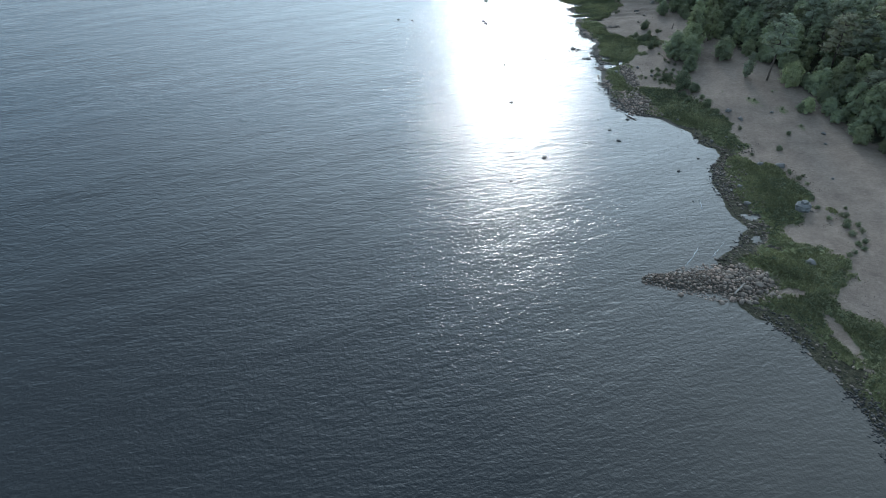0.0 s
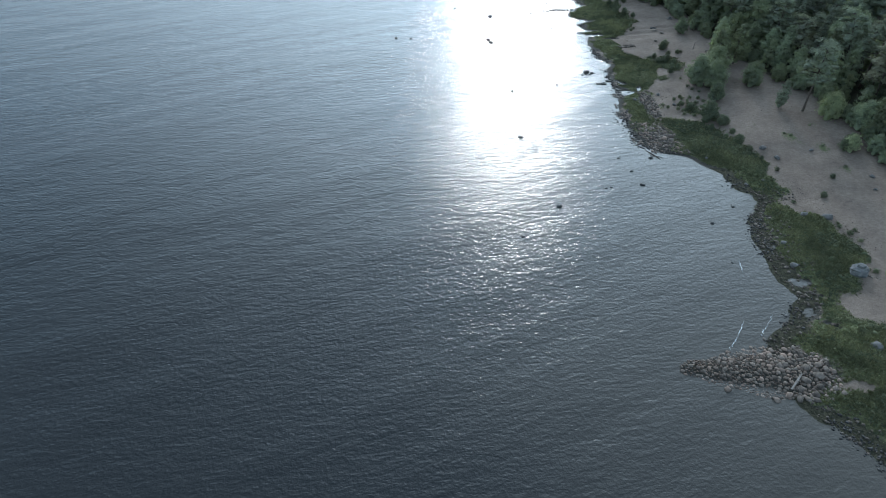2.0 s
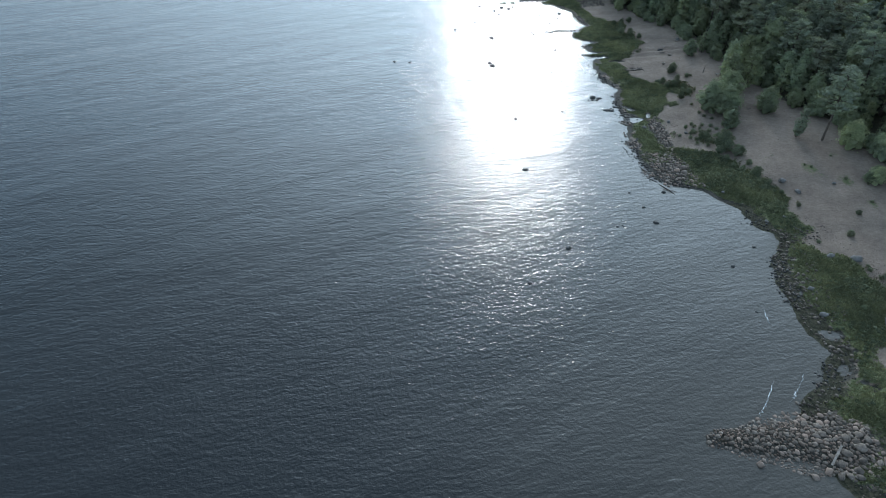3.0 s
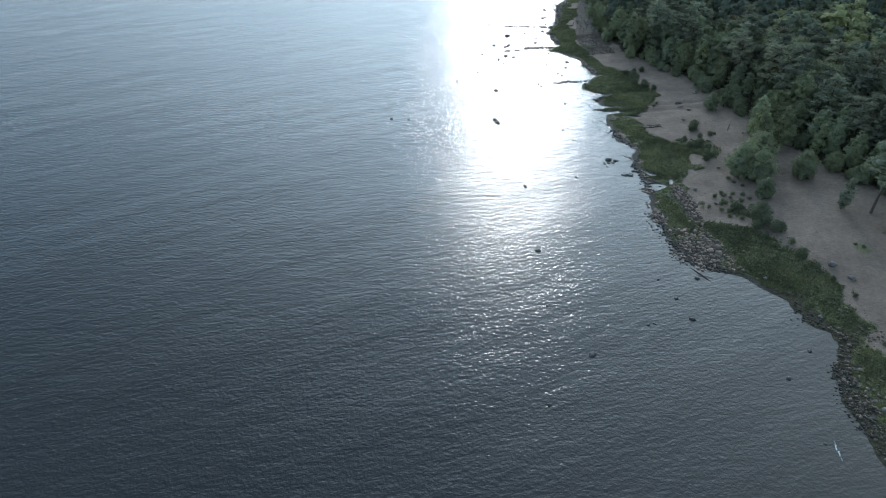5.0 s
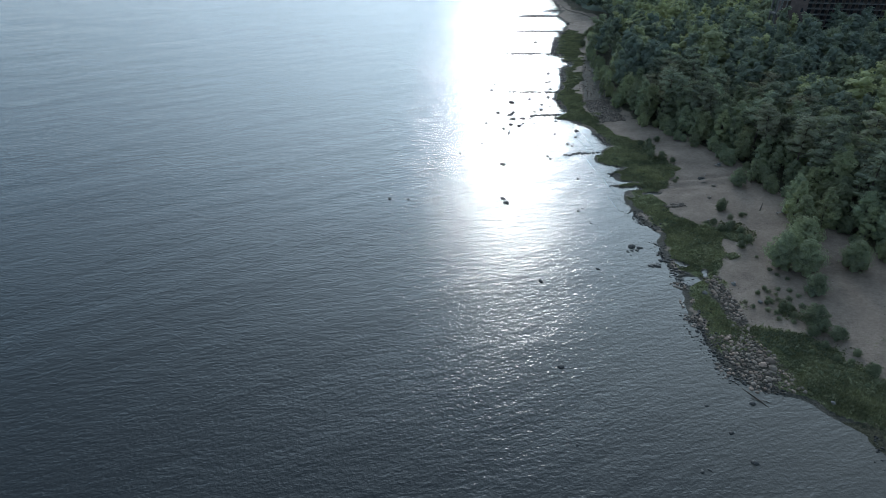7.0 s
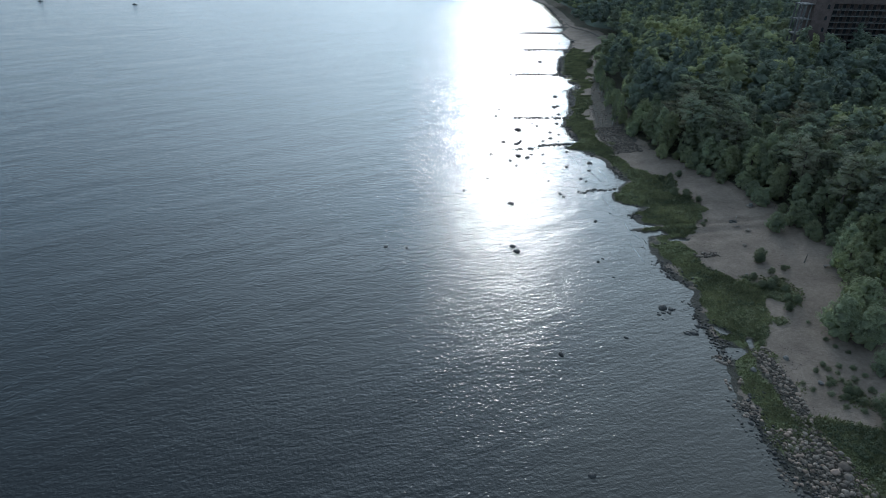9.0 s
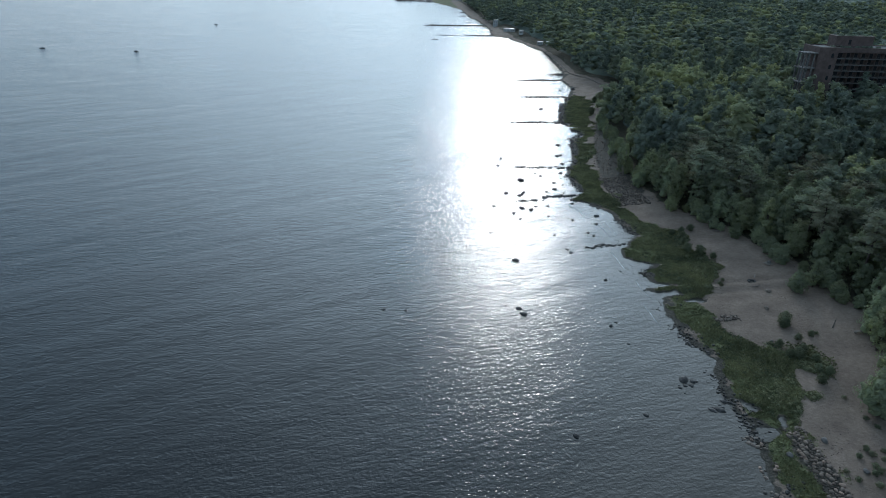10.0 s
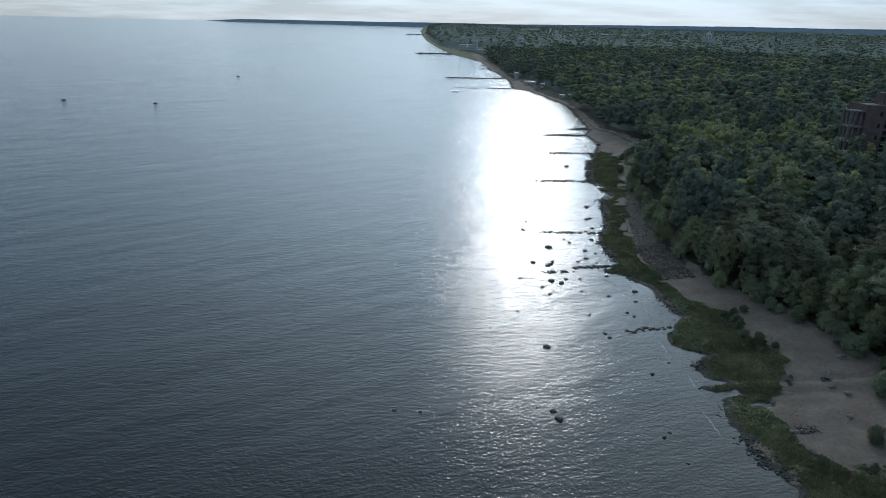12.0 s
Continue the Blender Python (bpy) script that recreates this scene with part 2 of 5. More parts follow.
SHRUB = material("willow_leaves", ((0.120, 0.138, 0.094), (0.195, 0.210, 0.135)), 0.5, 0.75, 0.0, 5.0, (0.8, 1.2), islands=0.2, things=0.22, spec=0.1, leafy=0.4, third=(0.20, 0.20, 0.14))
BLADE = material("shore_grass", ((0.098, 0.106, 0.062), (0.250, 0.248, 0.140)), 0.14, 0.7, islands=0.25, spec=0.2, leafy=0.2)
CANOPY = material("far_canopy", ((0.165, 0.195, 0.165), (0.360, 0.365, 0.205)), 0.07, 0.85, 0.0, 1.6, (0.8, 1.2), islands=0.2, spec=0.05, leafy=0.42)
# crown green taken darker: the shade between treetops is put into this colour
SHADED_CANOPY = material("shaded_canopy", ((0.080, 0.104, 0.094), (0.135, 0.162, 0.128)), 0.02, 0.9, 0.3, 0.16, (0.75, 1.25), spec=0.02, deep=5.0)


def by_tree(m):
    """Let each tree's own tone, stored on its points, choose between the two foliage colours."""
    t = m.node_tree
    own = t.nodes.new("ShaderNodeAttribute")
    own.attribute_name = "tone"
    ramp = next(n for n in t.nodes if n.bl_idname == "ShaderNodeValToRGB")
    ramp.color_ramp.elements[0].position, ramp.color_ramp.elements[1].position = 0.0, 1.0
    low, high = ramp.color_ramp.elements[0].color[:], ramp.color_ramp.elements[1].color[:]
    middle = ramp.color_ramp.elements.new(0.6)
    middle.color = [a * 0.62 + b * 0.38 for a, b in zip(low, high)]
    t.links.new(own.outputs["Fac"], ramp.inputs["Fac"])


by_tree(CANOPY)
HERB = material("shore_herbs", ((0.090, 0.104, 0.066), (0.215, 0.218, 0.130)), 0.3, 0.8, 0.0, 5.0, (0.8, 1.2), islands=0.18, spec=0.1, leafy=0.2)
by_tree(HERB)
BARK = material("pine_bark", ((0.075, 0.06, 0.05), (0.15, 0.12, 0.10)), 3.0, 0.9, 0.5, 10.0, spec=0.1)
PALE_BARK = material("birch_bark", ((0.22, 0.21, 0.19), (0.50, 0.49, 0.46)), 1.6, 0.8, 0.3, 9.0, spec=0.1)


# ---- mesh helpers ----
def mesh_of(name, verts, faces, mat, smooth=False):
    """A mesh from an n x 3 array and an array (or arrays) of faces of one size each."""
    me = bpy.data.meshes.new(name)
    verts = np.asarray(verts, dtype=np.float32)
    groups = faces if isinstance(faces, (list, tuple)) else [faces]
    groups = [np.asarray(g, dtype=np.int32) for g in groups if len(g)]
    me.vertices.add(len(verts))
    me.vertices.foreach_set("co", verts.ravel())
    loops = np.concatenate([g.ravel() for g in groups])
    sizes = np.concatenate([np.full(len(g), g.shape[1], dtype=np.int32) for g in groups])
    me.loops.add(len(loops))
    me.loops.foreach_set("vertex_index", loops)
    me.polygons.add(len(sizes))
    me.polygons.foreach_set("loop_start", np.concatenate(([0], np.cumsum(sizes)[:-1])).astype(np.int32))
    me.polygons.foreach_set("loop_total", sizes)
    me.polygons.foreach_set("use_smooth", np.full(len(sizes), smooth))
    me.update(calc_edges=True)
    me.validate()
    me.materials.append(mat)
    return me


def part(name, me, parent, label=""):
    ob = new(name, me)
    ob.parent = parent
    return tagged(ob, label)


def hashed(ix, iy, seed):
    v = np.sin(ix * 127.1 + iy * 311.7 + seed * 74.7) * 43758.5453
    return v - np.floor(v)


def value_noise(x, y, scale, seed=0, octaves=3):
    """Smooth noise from -1 to 1 over arrays."""
    total, amp, norm = 0.0, 1.0, 0.0
    for o in range(octaves):
        px, py = np.asarray(x) / scale, np.asarray(y) / scale
        ix, iy = np.floor(px), np.floor(py)
        fx, fy = px - ix, py - iy
        fx, fy = fx * fx * (3 - 2 * fx), fy * fy * (3 - 2 * fy)
        s = seed + 13 * o
        n = (hashed(ix, iy, s) * (1 - fx) + hashed(ix + 1, iy, s) * fx) * (1 - fy) + (hashed(ix, iy + 1, s) * (1 - fx) + hashed(ix + 1, iy + 1, s) * fx) * fy
        total, norm = total + amp * (2 * n - 1), norm + amp
        amp, scale = amp * 0.5, scale * 0.5
    return total / norm


# ---- the plan of the shore: x of each line against y ----
SHORE = np.array([(-400, 40), (0, 60), (38, 63), (44, 63.5), (52, 62), (60, 59), (68, 53), (80, 53), (84, 58), (85.7, 60), (88.2, 61.7), (90.8, 63.5), (94, 63), (97.3, 61.9), (100, 62.5), (106, 62.4), (111, 62.7), (117, 65), (122, 68.5), (124.5, 69.2), (127, 66), (134, 64), (141, 59), (145, 50), (155, 48), (166, 48), (176, 50), (185, 50), (190, 49), (199, 52), (209, 49), (216.5, 48.5), (220, 48), (222.2, 49.8), (225, 50), (226.8, 53), (228.6, 46.8), (230, 47.5), (231.2, 54), (233, 49.5), (239, 48.5), (243.2, 53.5), (246, 48), (249, 46), (253, 47), (258, 51), (262.2, 53.5), (266, 52), (276, 51), (281, 50), (286, 47), (290, 44.5), (292.3, 39), (295, 42), (300, 44.5), (318, 43.5)])
SHORE_FAR = np.array([(331, 47), (352, 52), (373, 55), (383, 61), (395, 57), (407, 56), (432, 60), (461, 68), (478, 73), (500, 79), (515, 78), (531, 76), (550, 82), (573, 84), (614, 85), (682, 87), (728, 76), (742, 75), (778, 65), (792, 66), (800, 54), (809, 47), (865, 50), (889, 50), (1024, 39), (1040, 33), (1230, 24), (1282, 9), (1429, -30), (1504, -41), (1750, -78), (2200, -130), (2629, -168), (3400, -230), (4760, -300), (6000, -340)])
SHORE = np.concatenate((SHORE, SHORE_FAR))
GRASS = np.array([(-400, 50), (38, 72), (58, 74), (69, 73), (84, 77), (104, 81), (112, 80), (121, 76), (131, 77), (144, 74), (152, 71), (157, 66), (162, 58.5), (174, 59), (179, 61), (186, 66), (194, 68), (200, 65), (213, 60), (226, 60), (238, 66), (250, 68), (258, 66), (270, 62), (284, 55), (309, 53), (348, 58), (382, 66), (420, 75), (456, 82), (470, 80), (478, 72), (6000, -300)])
FOREST = np.array([(-400, 100), (60, 108), (112, 103), (135, 100), (160, 101), (178, 97), (190, 92), (200, 88), (216, 87), (231, 85), (249, 82), (268, 75), (284, 67), (292, 63), (308, 64.5), (331, 66), (370, 70), (398, 72), (412, 76), (431, 83), (448, 93), (465, 101), (507, 102), (530, 97), (561, 88), (600, 90), (645, 91), (710, 85), (764, 72), (800, 66), (908, 57), (936, 52), (1040, 46), (1230, 37), (1300, 30), (1429, 16), (1504, 0), (1620, -40), (1750, -70), (2200, -120), (2629, -158), (6000, -330)])
PONDS = ((66.4, 95.0, 1.9, 0.9, -0.4), (66.6, 83.6, 2.3, 0.7, -0.72), (68.5, 91.2, 1.3, 0.5, -0.4), (63.9, 87.0, 0.6, 1.0, 0.2), (65.6, 106.5, 0.9, 0.6, 0.0), (68.3, 115.6, 0.9, 0.6, 0.0), (57, 181, 2.6, 0.7, 0.9), (53, 185, 0.9, 1.7, 0.2), (52.6, 178, 1.9, 0.9, 0.5), (57.4, 224, 3.0, 1.3, 0.1), (52.6, 228.0, 2.6, 1.2, 0.3), (69, 400.6, 4.5, 1.2, -0.2), (61, 395, 4.0, 1.8, 0.0), (58, 378, 3.0, 2.0, 0.0))


def shore_x(y):
    return np.interp(y, SHORE[:, 0], SHORE[:, 1])


def height(x, y):
    """Ground height over arrays: bed, strand, beach, wooded terrace, far hills."""
    x, y = np.asarray(x, float), np.asarray(y, float)
    d = x - shore_x(y)
    z = np.interp(d, [-90, -12, 0, 3, 10, 20, 35, 60, 130, 260, 800, 2500, 4500, 9000], [-6, -1.0, 0.02, 0.25, 0.7, 1.7, 3.2, 5.0, 11, 13, 7, 8, 18, 30])
    near = np.clip(1 - np.abs(d - 4) / 16, 0, 1)
    z = z + near * (0.13 * value_noise(x, y, 5.0, 3, 4) + 0.11 * value_noise(x, y, 1.9, 4, 2)) + np.clip(d / 40, 0, 1) * 0.5 * value_noise(x, y, 14.0, 5, 3)
    # stone spit
    ax, ay, bx, by = 66.0, 73.0, 39.0, 73.5
    s = np.clip(((x - ax) * (bx - ax) + (y - ay) * (by - ay)) / ((bx - ax) ** 2 + (by - ay) ** 2), 0, 1)
    off = np.hypot(x - ax - s * (bx - ax), y - ay - s * (by - ay))
    z = np.maximum(z, 0.75 - 0.35 * s - (off / (6.2 - 4.2 * s)) ** 2 * 0.75)
    for px, py, rx, ry, turn in PONDS:
        c, sn = math.cos(turn), math.sin(turn)
        wx, wy = x - px + 1.3 * value_noise(x, y, 2.6, 101, 2), y - py + 0.9 * value_noise(x, y, 2.6, 105, 2)
        u, v = (wx * c + wy * sn) / rx, (-wx * sn + wy * c) / ry
        g = np.exp(-((u * u + v * v) * 1.1) ** 2)
        z = z * (1 - g) + g * (-0.35)
    far = np.clip((y - 600) / 1500, 0, 1) * np.clip(d / 400, 0, 1)
    return z + far * 4 * value_noise(x, y, 700.0, 9, 3)


def zones(x, y):
    """Amounts of grass, pebbles and forest floor over arrays."""
    d = x - shore_x(y)
    g = np.interp(y, GRASS[:, 0], GRASS[:, 1])
    f = np.interp(y, FOREST[:, 0], FOREST[:, 1])
    z = height(x, y)
    wob = value_noise(x, y, 6.0, 21, 3)
    grass = np.clip((g - x) / 4 + 0.4 + 1.5 * wob, 0, 1) * np.clip((z - 0.09) / 0.15 + 0.9 * wob, 0, 1)
    rocks = np.clip(np.exp(-(((x - 54.6) / 4.6) ** 2 + ((y - 150) / 8) ** 2) ** 2) + np.exp(-(((x - 56.8) / 2.0) ** 2 + ((y - 168) / 11) ** 2) ** 2) + 0.5 * wob, 0, 1) * (y > 138) * (y < 182)
    bare = np.exp(-(((x - 73) / 4.5) ** 2 + ((y - 88) / 5) ** 2)) + np.exp(-(((x - 64) / 4) ** 2 + ((y - 172) / 7) ** 2))
    pebble = np.clip(0.75 - (z - 0.12) / 0.3 + 0.8 * value_noise(x, y, 3.0, 31, 3), 0, 1) * np.clip(1 - (d - 14) / 4, 0, 1) + rocks
    pebble = pebble + 0.62 * np.clip((y - 282) / 12 + 1.2 * wob, 0, 1) * np.clip((412 - y) / 14 + 1.2 * wob, 0, 1) * np.clip((x - g) / 2, 0, 1) * (x < f + 3)
    spit = np.exp(-(((x - 50) / 14) ** 2 + ((y - 73.5) / 5.5) ** 2) ** 2)
    bare = bare + 0.8 * np.exp(-(((x - 66.5 - 0.12 * (66 - y)) / 1.5) ** 2 + ((y - 60) / 7) ** 2) ** 2)
    bare = bare + np.exp(-(((x - 77.5) / 2.4) ** 2 + ((y - 84.5) / 4.5) ** 2)) + 0.8 * np.exp(-(((x - 64) / 2.6) ** 2 + ((y - 70) / 1.3) ** 2)) + np.exp(-(((x - 62.5) / 3.6) ** 2 + ((y - 87.3) / 3.0) ** 2) ** 2)
    pebble = pebble + np.exp(-(((x - 62.5) / 3.2) ** 2 + ((y - 87.3) / 2.8) ** 2) ** 2)
    grass = grass * np.clip(1 - 0.95 * rocks - bare - spit - 0.8 * weed_mud(x, y), 0, 1)
    pebble = np.clip(np.maximum(pebble, spit), 0, 1)
    forest = np.clip((x - f - 4) / 4 + 0.5 + 0.8 * wob, 0, 1)
    for px, py, r in ((86.0, 148.0, 2.2), (91.5, 141.5, 2.0), (93.2, 153.0, 1.8), (93.0, 134.0, 2.0), (84.8, 149.0, 1.5), (70.0, 148.0, 6.0), (69.5, 196.0, 4.5), (67.0, 166.0, 3.0)):
        grass = np.maximum(grass, np.clip(0.58 * np.exp(-((x - px) ** 2 + ((y - py) * 0.7) ** 2) / r ** 2) + 0.5 * wob, 0, 1) * (np.hypot(x - px, y - py) < 2.2 * r))
    return grass, pebble, forest


def weed_mud(x, y):
    """Dark wet mud and weed on the water side of the strip."""
    d = x - shore_x(y)
    wob = value_noise(x, y, 4.0, 25, 3)
    strip = np.clip(1.0 - (d - 1.2) / 4.5 + 0.9 * wob, 0, 1) * (y < 136)
    bay = np.exp(-(((x - 58.5) / 6.5) ** 2 + ((y - 81.5) / 3.0) ** 2) ** 2) + np.exp(-(((x - 63) / 3.0) ** 2 + ((y - 96) / 6) ** 2) ** 2)
    spit = np.exp(-(((x - 50) / 12) ** 2 + ((y - 73.2) / 5.0) ** 2) ** 2)
    return np.clip(strip + bay * (0.8 + 0.6 * wob), 0, 1) * (1 - spit)


def build_ground():
    ys = np.concatenate((np.arange(-300, 20, 10), np.arange(20, 300, 0.85), np.arange(300, 520, 1.6), np.arange(520, 1100, 5), np.arange(1100, 4901, 50)))
    us = np.concatenate(((-90, -60, -35, -20), np.arange(-12, 48, 0.85), np.arange(48, 120, 2.0), np.arange(120, 600, 15), np.arange(600, 4700, 150)))
    u, y = np.meshgrid(us, ys)
    smooth_x = np.interp(ys, ys, np.convolve(np.pad(shore_x(ys), 3, "edge"), np.ones(7) / 7, "valid"))
    x = smooth_x[:, None] + u
    z = height(x, y)
    nu, ny = len(us), len(ys)
    i = (np.arange(ny - 1)[:, None] * nu + np.arange(nu - 1)[None, :]).ravel()
    me = mesh_of("ground", np.stack((x, y, z), -1).reshape(-1, 3), np.stack((i, i + 1, i + nu + 1, i + nu), -1), GROUND, True)
    grass, pebble, forest = zones(x, y)
    col = me.attributes.new("zone", "FLOAT_COLOR", "POINT")
    col.data.foreach_set("color", np.stack((grass, pebble, forest, weed_mud(x, y)), -1).astype(np.float32).ravel())
    tagged(new("ground", me), "grey-pink sandy shore with green strip and wooded rise behind", "ground", kind="structure")


def build_water():
    xs = np.concatenate((-np.geomspace(30, 4900, 40)[::-1], np.arange(-26, 112, 2.5), np.geomspace(115, 4900, 36)))
    ys = np.concatenate((-np.geomspace(20, 3000, 24)[::-1], np.arange(-16, 520, 2.5), np.geomspace(524, 4930, 60)))
    x, y = np.meshgrid(xs, ys)
    r = np.hypot(x, y - 60)
    # the far sea lifts a little to where the skyline stands, within the drawn distance
    z = 10 * np.clip((r - 2500) / 2400, 0, 1) ** 1.4 * np.clip((shore_x(y) - x - 40) / 2500, 0, 1)
    nu, ny = len(xs), len(ys)
    i = (np.arange(ny - 1)[:, None] * nu + np.arange(nu - 1)[None, :]).ravel()
    me = mesh_of("water", np.stack((x, y, z), -1).reshape(-1, 3), np.stack((i, i + 1, i + nu + 1, i + nu), -1), WATER, True)
    # shelter: shallow calm water over the pale bed near the shore
    calm = np.clip(1 + (x - shore_x(y) + 8 * value_noise(x, y, 22.0, 61, 3)) / 62, 0, 1) ** 1.3 * np.clip((900 - y) / 500, 0, 1)
    me.attributes.new("shelter", "FLOAT", "POINT").data.foreach_set("value", calm.astype(np.float32).ravel())
    tagged(new("water", me), "rippled blue-grey sea with a bright glitter path", "water", kind="structure")


build_ground()
build_water()


# ---- foliage ----
def leaf_sprays(rng, centres, radii, count, size, core=None, loose=0.42):
    """Small randomly turned three-cornered leaf sprays in the shells of clumps; returns n x 3 x 3."""
    out = []
    for c, r in zip(centres, radii):
        w = rng.normal(size=(count, 3))
        w /= np.linalg.norm(w, axis=1)[:, None]
        w[:, 2] = np.where(w[:, 2] < -0.35, -w[:, 2], w[:, 2])
        p = np.asarray(c) + w * np.asarray(r) * (1.12 - loose + loose * rng.random((count, 1)))
        face = w + 0.6 * rng.normal(size=(count, 3))
        if core is not None:
            out_way = p - np.asarray(core)
            face = face * 0.55 + out_way / (np.linalg.norm(out_way, axis=1)[:, None] + 1e-6)
        a = np.cross(face, rng.normal(size=(count, 3)))
        a /= np.linalg.norm(a, axis=1)[:, None] + 1e-6
        b = np.cross(face, a)
        b /= np.linalg.norm(b, axis=1)[:, None] + 1e-6
        s = size * (0.6 + 0.8 * rng.random((count, 1)))
        out.append(np.stack((p - a * s - b * s * 0.55, p + a * s - b * s * 0.35, p + a * s * 0.15 * rng.normal(size=(count, 1)) + b * s * 0.9), 1))
    return np.concatenate(out)


def broken(rng, centres, radii, each, share=0.42):
    """Small clumps set over the upper faces of the lobes of a crown."""
    out_c, out_r = [], []
    for c, r in zip(centres, radii):
        w = rng.normal(size=(each, 3))
        w /= np.linalg.norm(w, axis=1)[:, None]
        w[:, 2] = np.where(w[:, 2] < -0.2, -w[:, 2], w[:, 2])
        for d in w:
            out_c.append(np.asarray(c) + d * np.asarray(r) * (0.66 + 0.3 * rng.random()))
            out_r.append(np.asarray(r) * share * (0.7 + 0.6 * rng.random()))
    return out_c, out_r


def blob(seed, fine):
    g = np.random.default_rng(seed)
    bm = bmesh.new()
    bmesh.ops.create_icosphere(bm, subdivisions=fine, radius=1.0)
    v = np.array([p.co for p in bm.verts])
    f = np.array([[q.index for q in p.verts] for p in bm.faces])
    bm.free()
    bumps = g.normal(size=(5, 3))
    v *= 1 + 0.13 * np.sin(2.6 * v @ bumps.T).sum(1)[:, None] / 2 + 0.13 * g.normal(size=(len(v), 1))
    return v, f


BLOBS = {1: [blob(k, 1) for k in range(6)]}


def cores(rng, centres, radii, fine, shrink=0.86):
    """The leafy masses inside the clumps: vertices and triangles."""
    pieces = []
    for c, r in zip(centres, radii):
        v, f = BLOBS[fine][rng.integers(6)]
        th = 6.28 * rng.random()
        turn = np.array(((math.cos(th), -math.sin(th), 0), (math.sin(th), math.cos(th), 0), (0, 0, 1)))
        pieces.append((v @ turn.T * np.asarray(r) * shrink + np.asarray(c), f))
    return join(pieces)


def crown_mesh(name, made, mat):
    (cv, cf), q = made
    v = np.concatenate((cv, q.reshape(-1, 3)))
    me = mesh_of(name, v, [cf, np.arange(len(q) * 3).reshape(-1, 3) + len(cv)], mat)
    return me


def sprays_mesh(name, q, mat):
    return mesh_of(name, q.reshape(-1, 3), np.arange(len(q) * 3).reshape(-1, 3), mat)


def tube(points, radii, sides=6):
    """A tapered bent tube: vertices and faces."""
    p, v, f = np.asarray(points, float), [], []
    for k, (c, r) in enumerate(zip(p, radii)):
        way = p[min(k + 1, len(p) - 1)] - p[max(k - 1, 0)]
        way = way / np.linalg.norm(way)
        a = np.cross(way, (0.31, 0.95, 0.02))
        a /= np.linalg.norm(a)
        b = np.cross(way, a)
        for s in range(sides):
            th = 2 * np.pi * s / sides
            v.append(c + r * (a * math.cos(th) + b * math.sin(th)))
        if k:
            for s in range(sides):
                f.append(((k - 1) * sides + s, (k - 1) * sides + (s + 1) % sides, k * sides + (s + 1) % sides, k * sides + s))
    return np.array(v), np.array(f)


def join(pieces):
    v, f, n = [], [], 0
    for a, b in pieces:
        v.append(a)
        f.append(b + n)
        n += len(a)
    return np.concatenate(v), np.concatenate(f)


def pine(seed, h):
    rng = np.random.default_rng(seed)
    lean = rng.normal(size=2) * 0.05 * h
    stem = [(lean[0] * t * t, lean[1] * t * t, h * t) for t in np.linspace(0, 0.94, 7)]
    pieces, centres, radii = [tube(stem, np.linspace(0.017 * h, 0.005 * h, 7), 7)], [], []
    for k in range(22):
        t = 0.42 + 0.54 * (k + rng.random() * 0.8) / 22
        base = np.array((lean[0] * t * t, lean[1] * t * t, h * t))
        th, reach = k * 2.4 + rng.random(), h * (0.24 * (1.1 - t) ** 0.7 + 0.04) * (0.65 + 0.6 * rng.random())
        tip = base + (math.cos(th) * reach, math.sin(th) * reach, 0.06 * h * rng.random())
        pieces.append(tube([base, (base + tip) / 2 + (0, 0, -0.01 * h), tip], [0.008 * h, 0.005 * h, 0.002 * h], 4))
        for along in (0.55, 1.0):
            r = h * (0.052 + 0.03 * rng.random()) * (0.8 + 0.3 * along)
            centres.append(base + (tip - base) * along + h * 0.018 * rng.normal(size=3))
            radii.append((r * 1.2, r * 1.2, r * 0.72))
    centres.append((*lean, h * 0.96))
    radii.append((h * 0.06, h * 0.06, h * 0.05))
    small, thin = broken(rng, centres, radii, 4, 0.62)
    return join(pieces), (cores(rng, centres, radii, 1, 0.5), leaf_sprays(rng, small, thin, 22, 0.17, (0, 0, h * 0.55), 0.8))


def alder(seed, h, wide=0.3, low=0.1, count=20, leaves=150, size=0.24, inner=0.62):
    """A broadleaf crown of uneven lobes, each broken into small leafy clumps."""
    rng = np.random.default_rng(seed)
    stem = [(0.02 * h * math.sin(3 * t + seed), 0.02 * h * math.cos(2 * t), h * t) for t in np.linspace(0, 0.85, 6)]
    pieces, centres, radii = [tube(stem, np.linspace(0.02 * h, 0.004 * h, 6), 6)], [], []
    skew = rng.normal(size=2) * 0.05 * wide * h
    for k in range(count):
        t = low + (0.93 - low) * ((k + rng.random()) / count)
        girth = wide * h * (math.sin(math.pi * min(1, (t - low + 0.16) / (1.08 - low))) ** 0.7)
        th = k * 2.4 + 0.9 * rng.random()
        reach = girth * (0.3 + 0.35 * rng.random())
        c = np.array((math.cos(th) * reach + skew[0] * t, math.sin(th) * reach + skew[1] * t, h * t))
        if k % 3 == 0:
            pieces.append(tube([(0, 0, h * t * 0.6), c * (0.5, 0.5, 0.85), c], [0.008 * h, 0.005 * h, 0.002 * h], 4))
        r = wide * h * (0.38 + 0.2 * rng.random()) * (1.2 - 0.6 * t)
        centres.append(c)
        radii.append((r * 1.05, r * 1.05, r * 1.1))
    small, thin = broken(rng, centres, radii, 11, 0.42)
    return join(pieces), (cores(rng, centres, radii, 1, inner - 0.1), leaf_sprays(rng, small, thin, max(7, leaves // 8), size * 0.8, (0, 0, h * 0.42), 0.8))


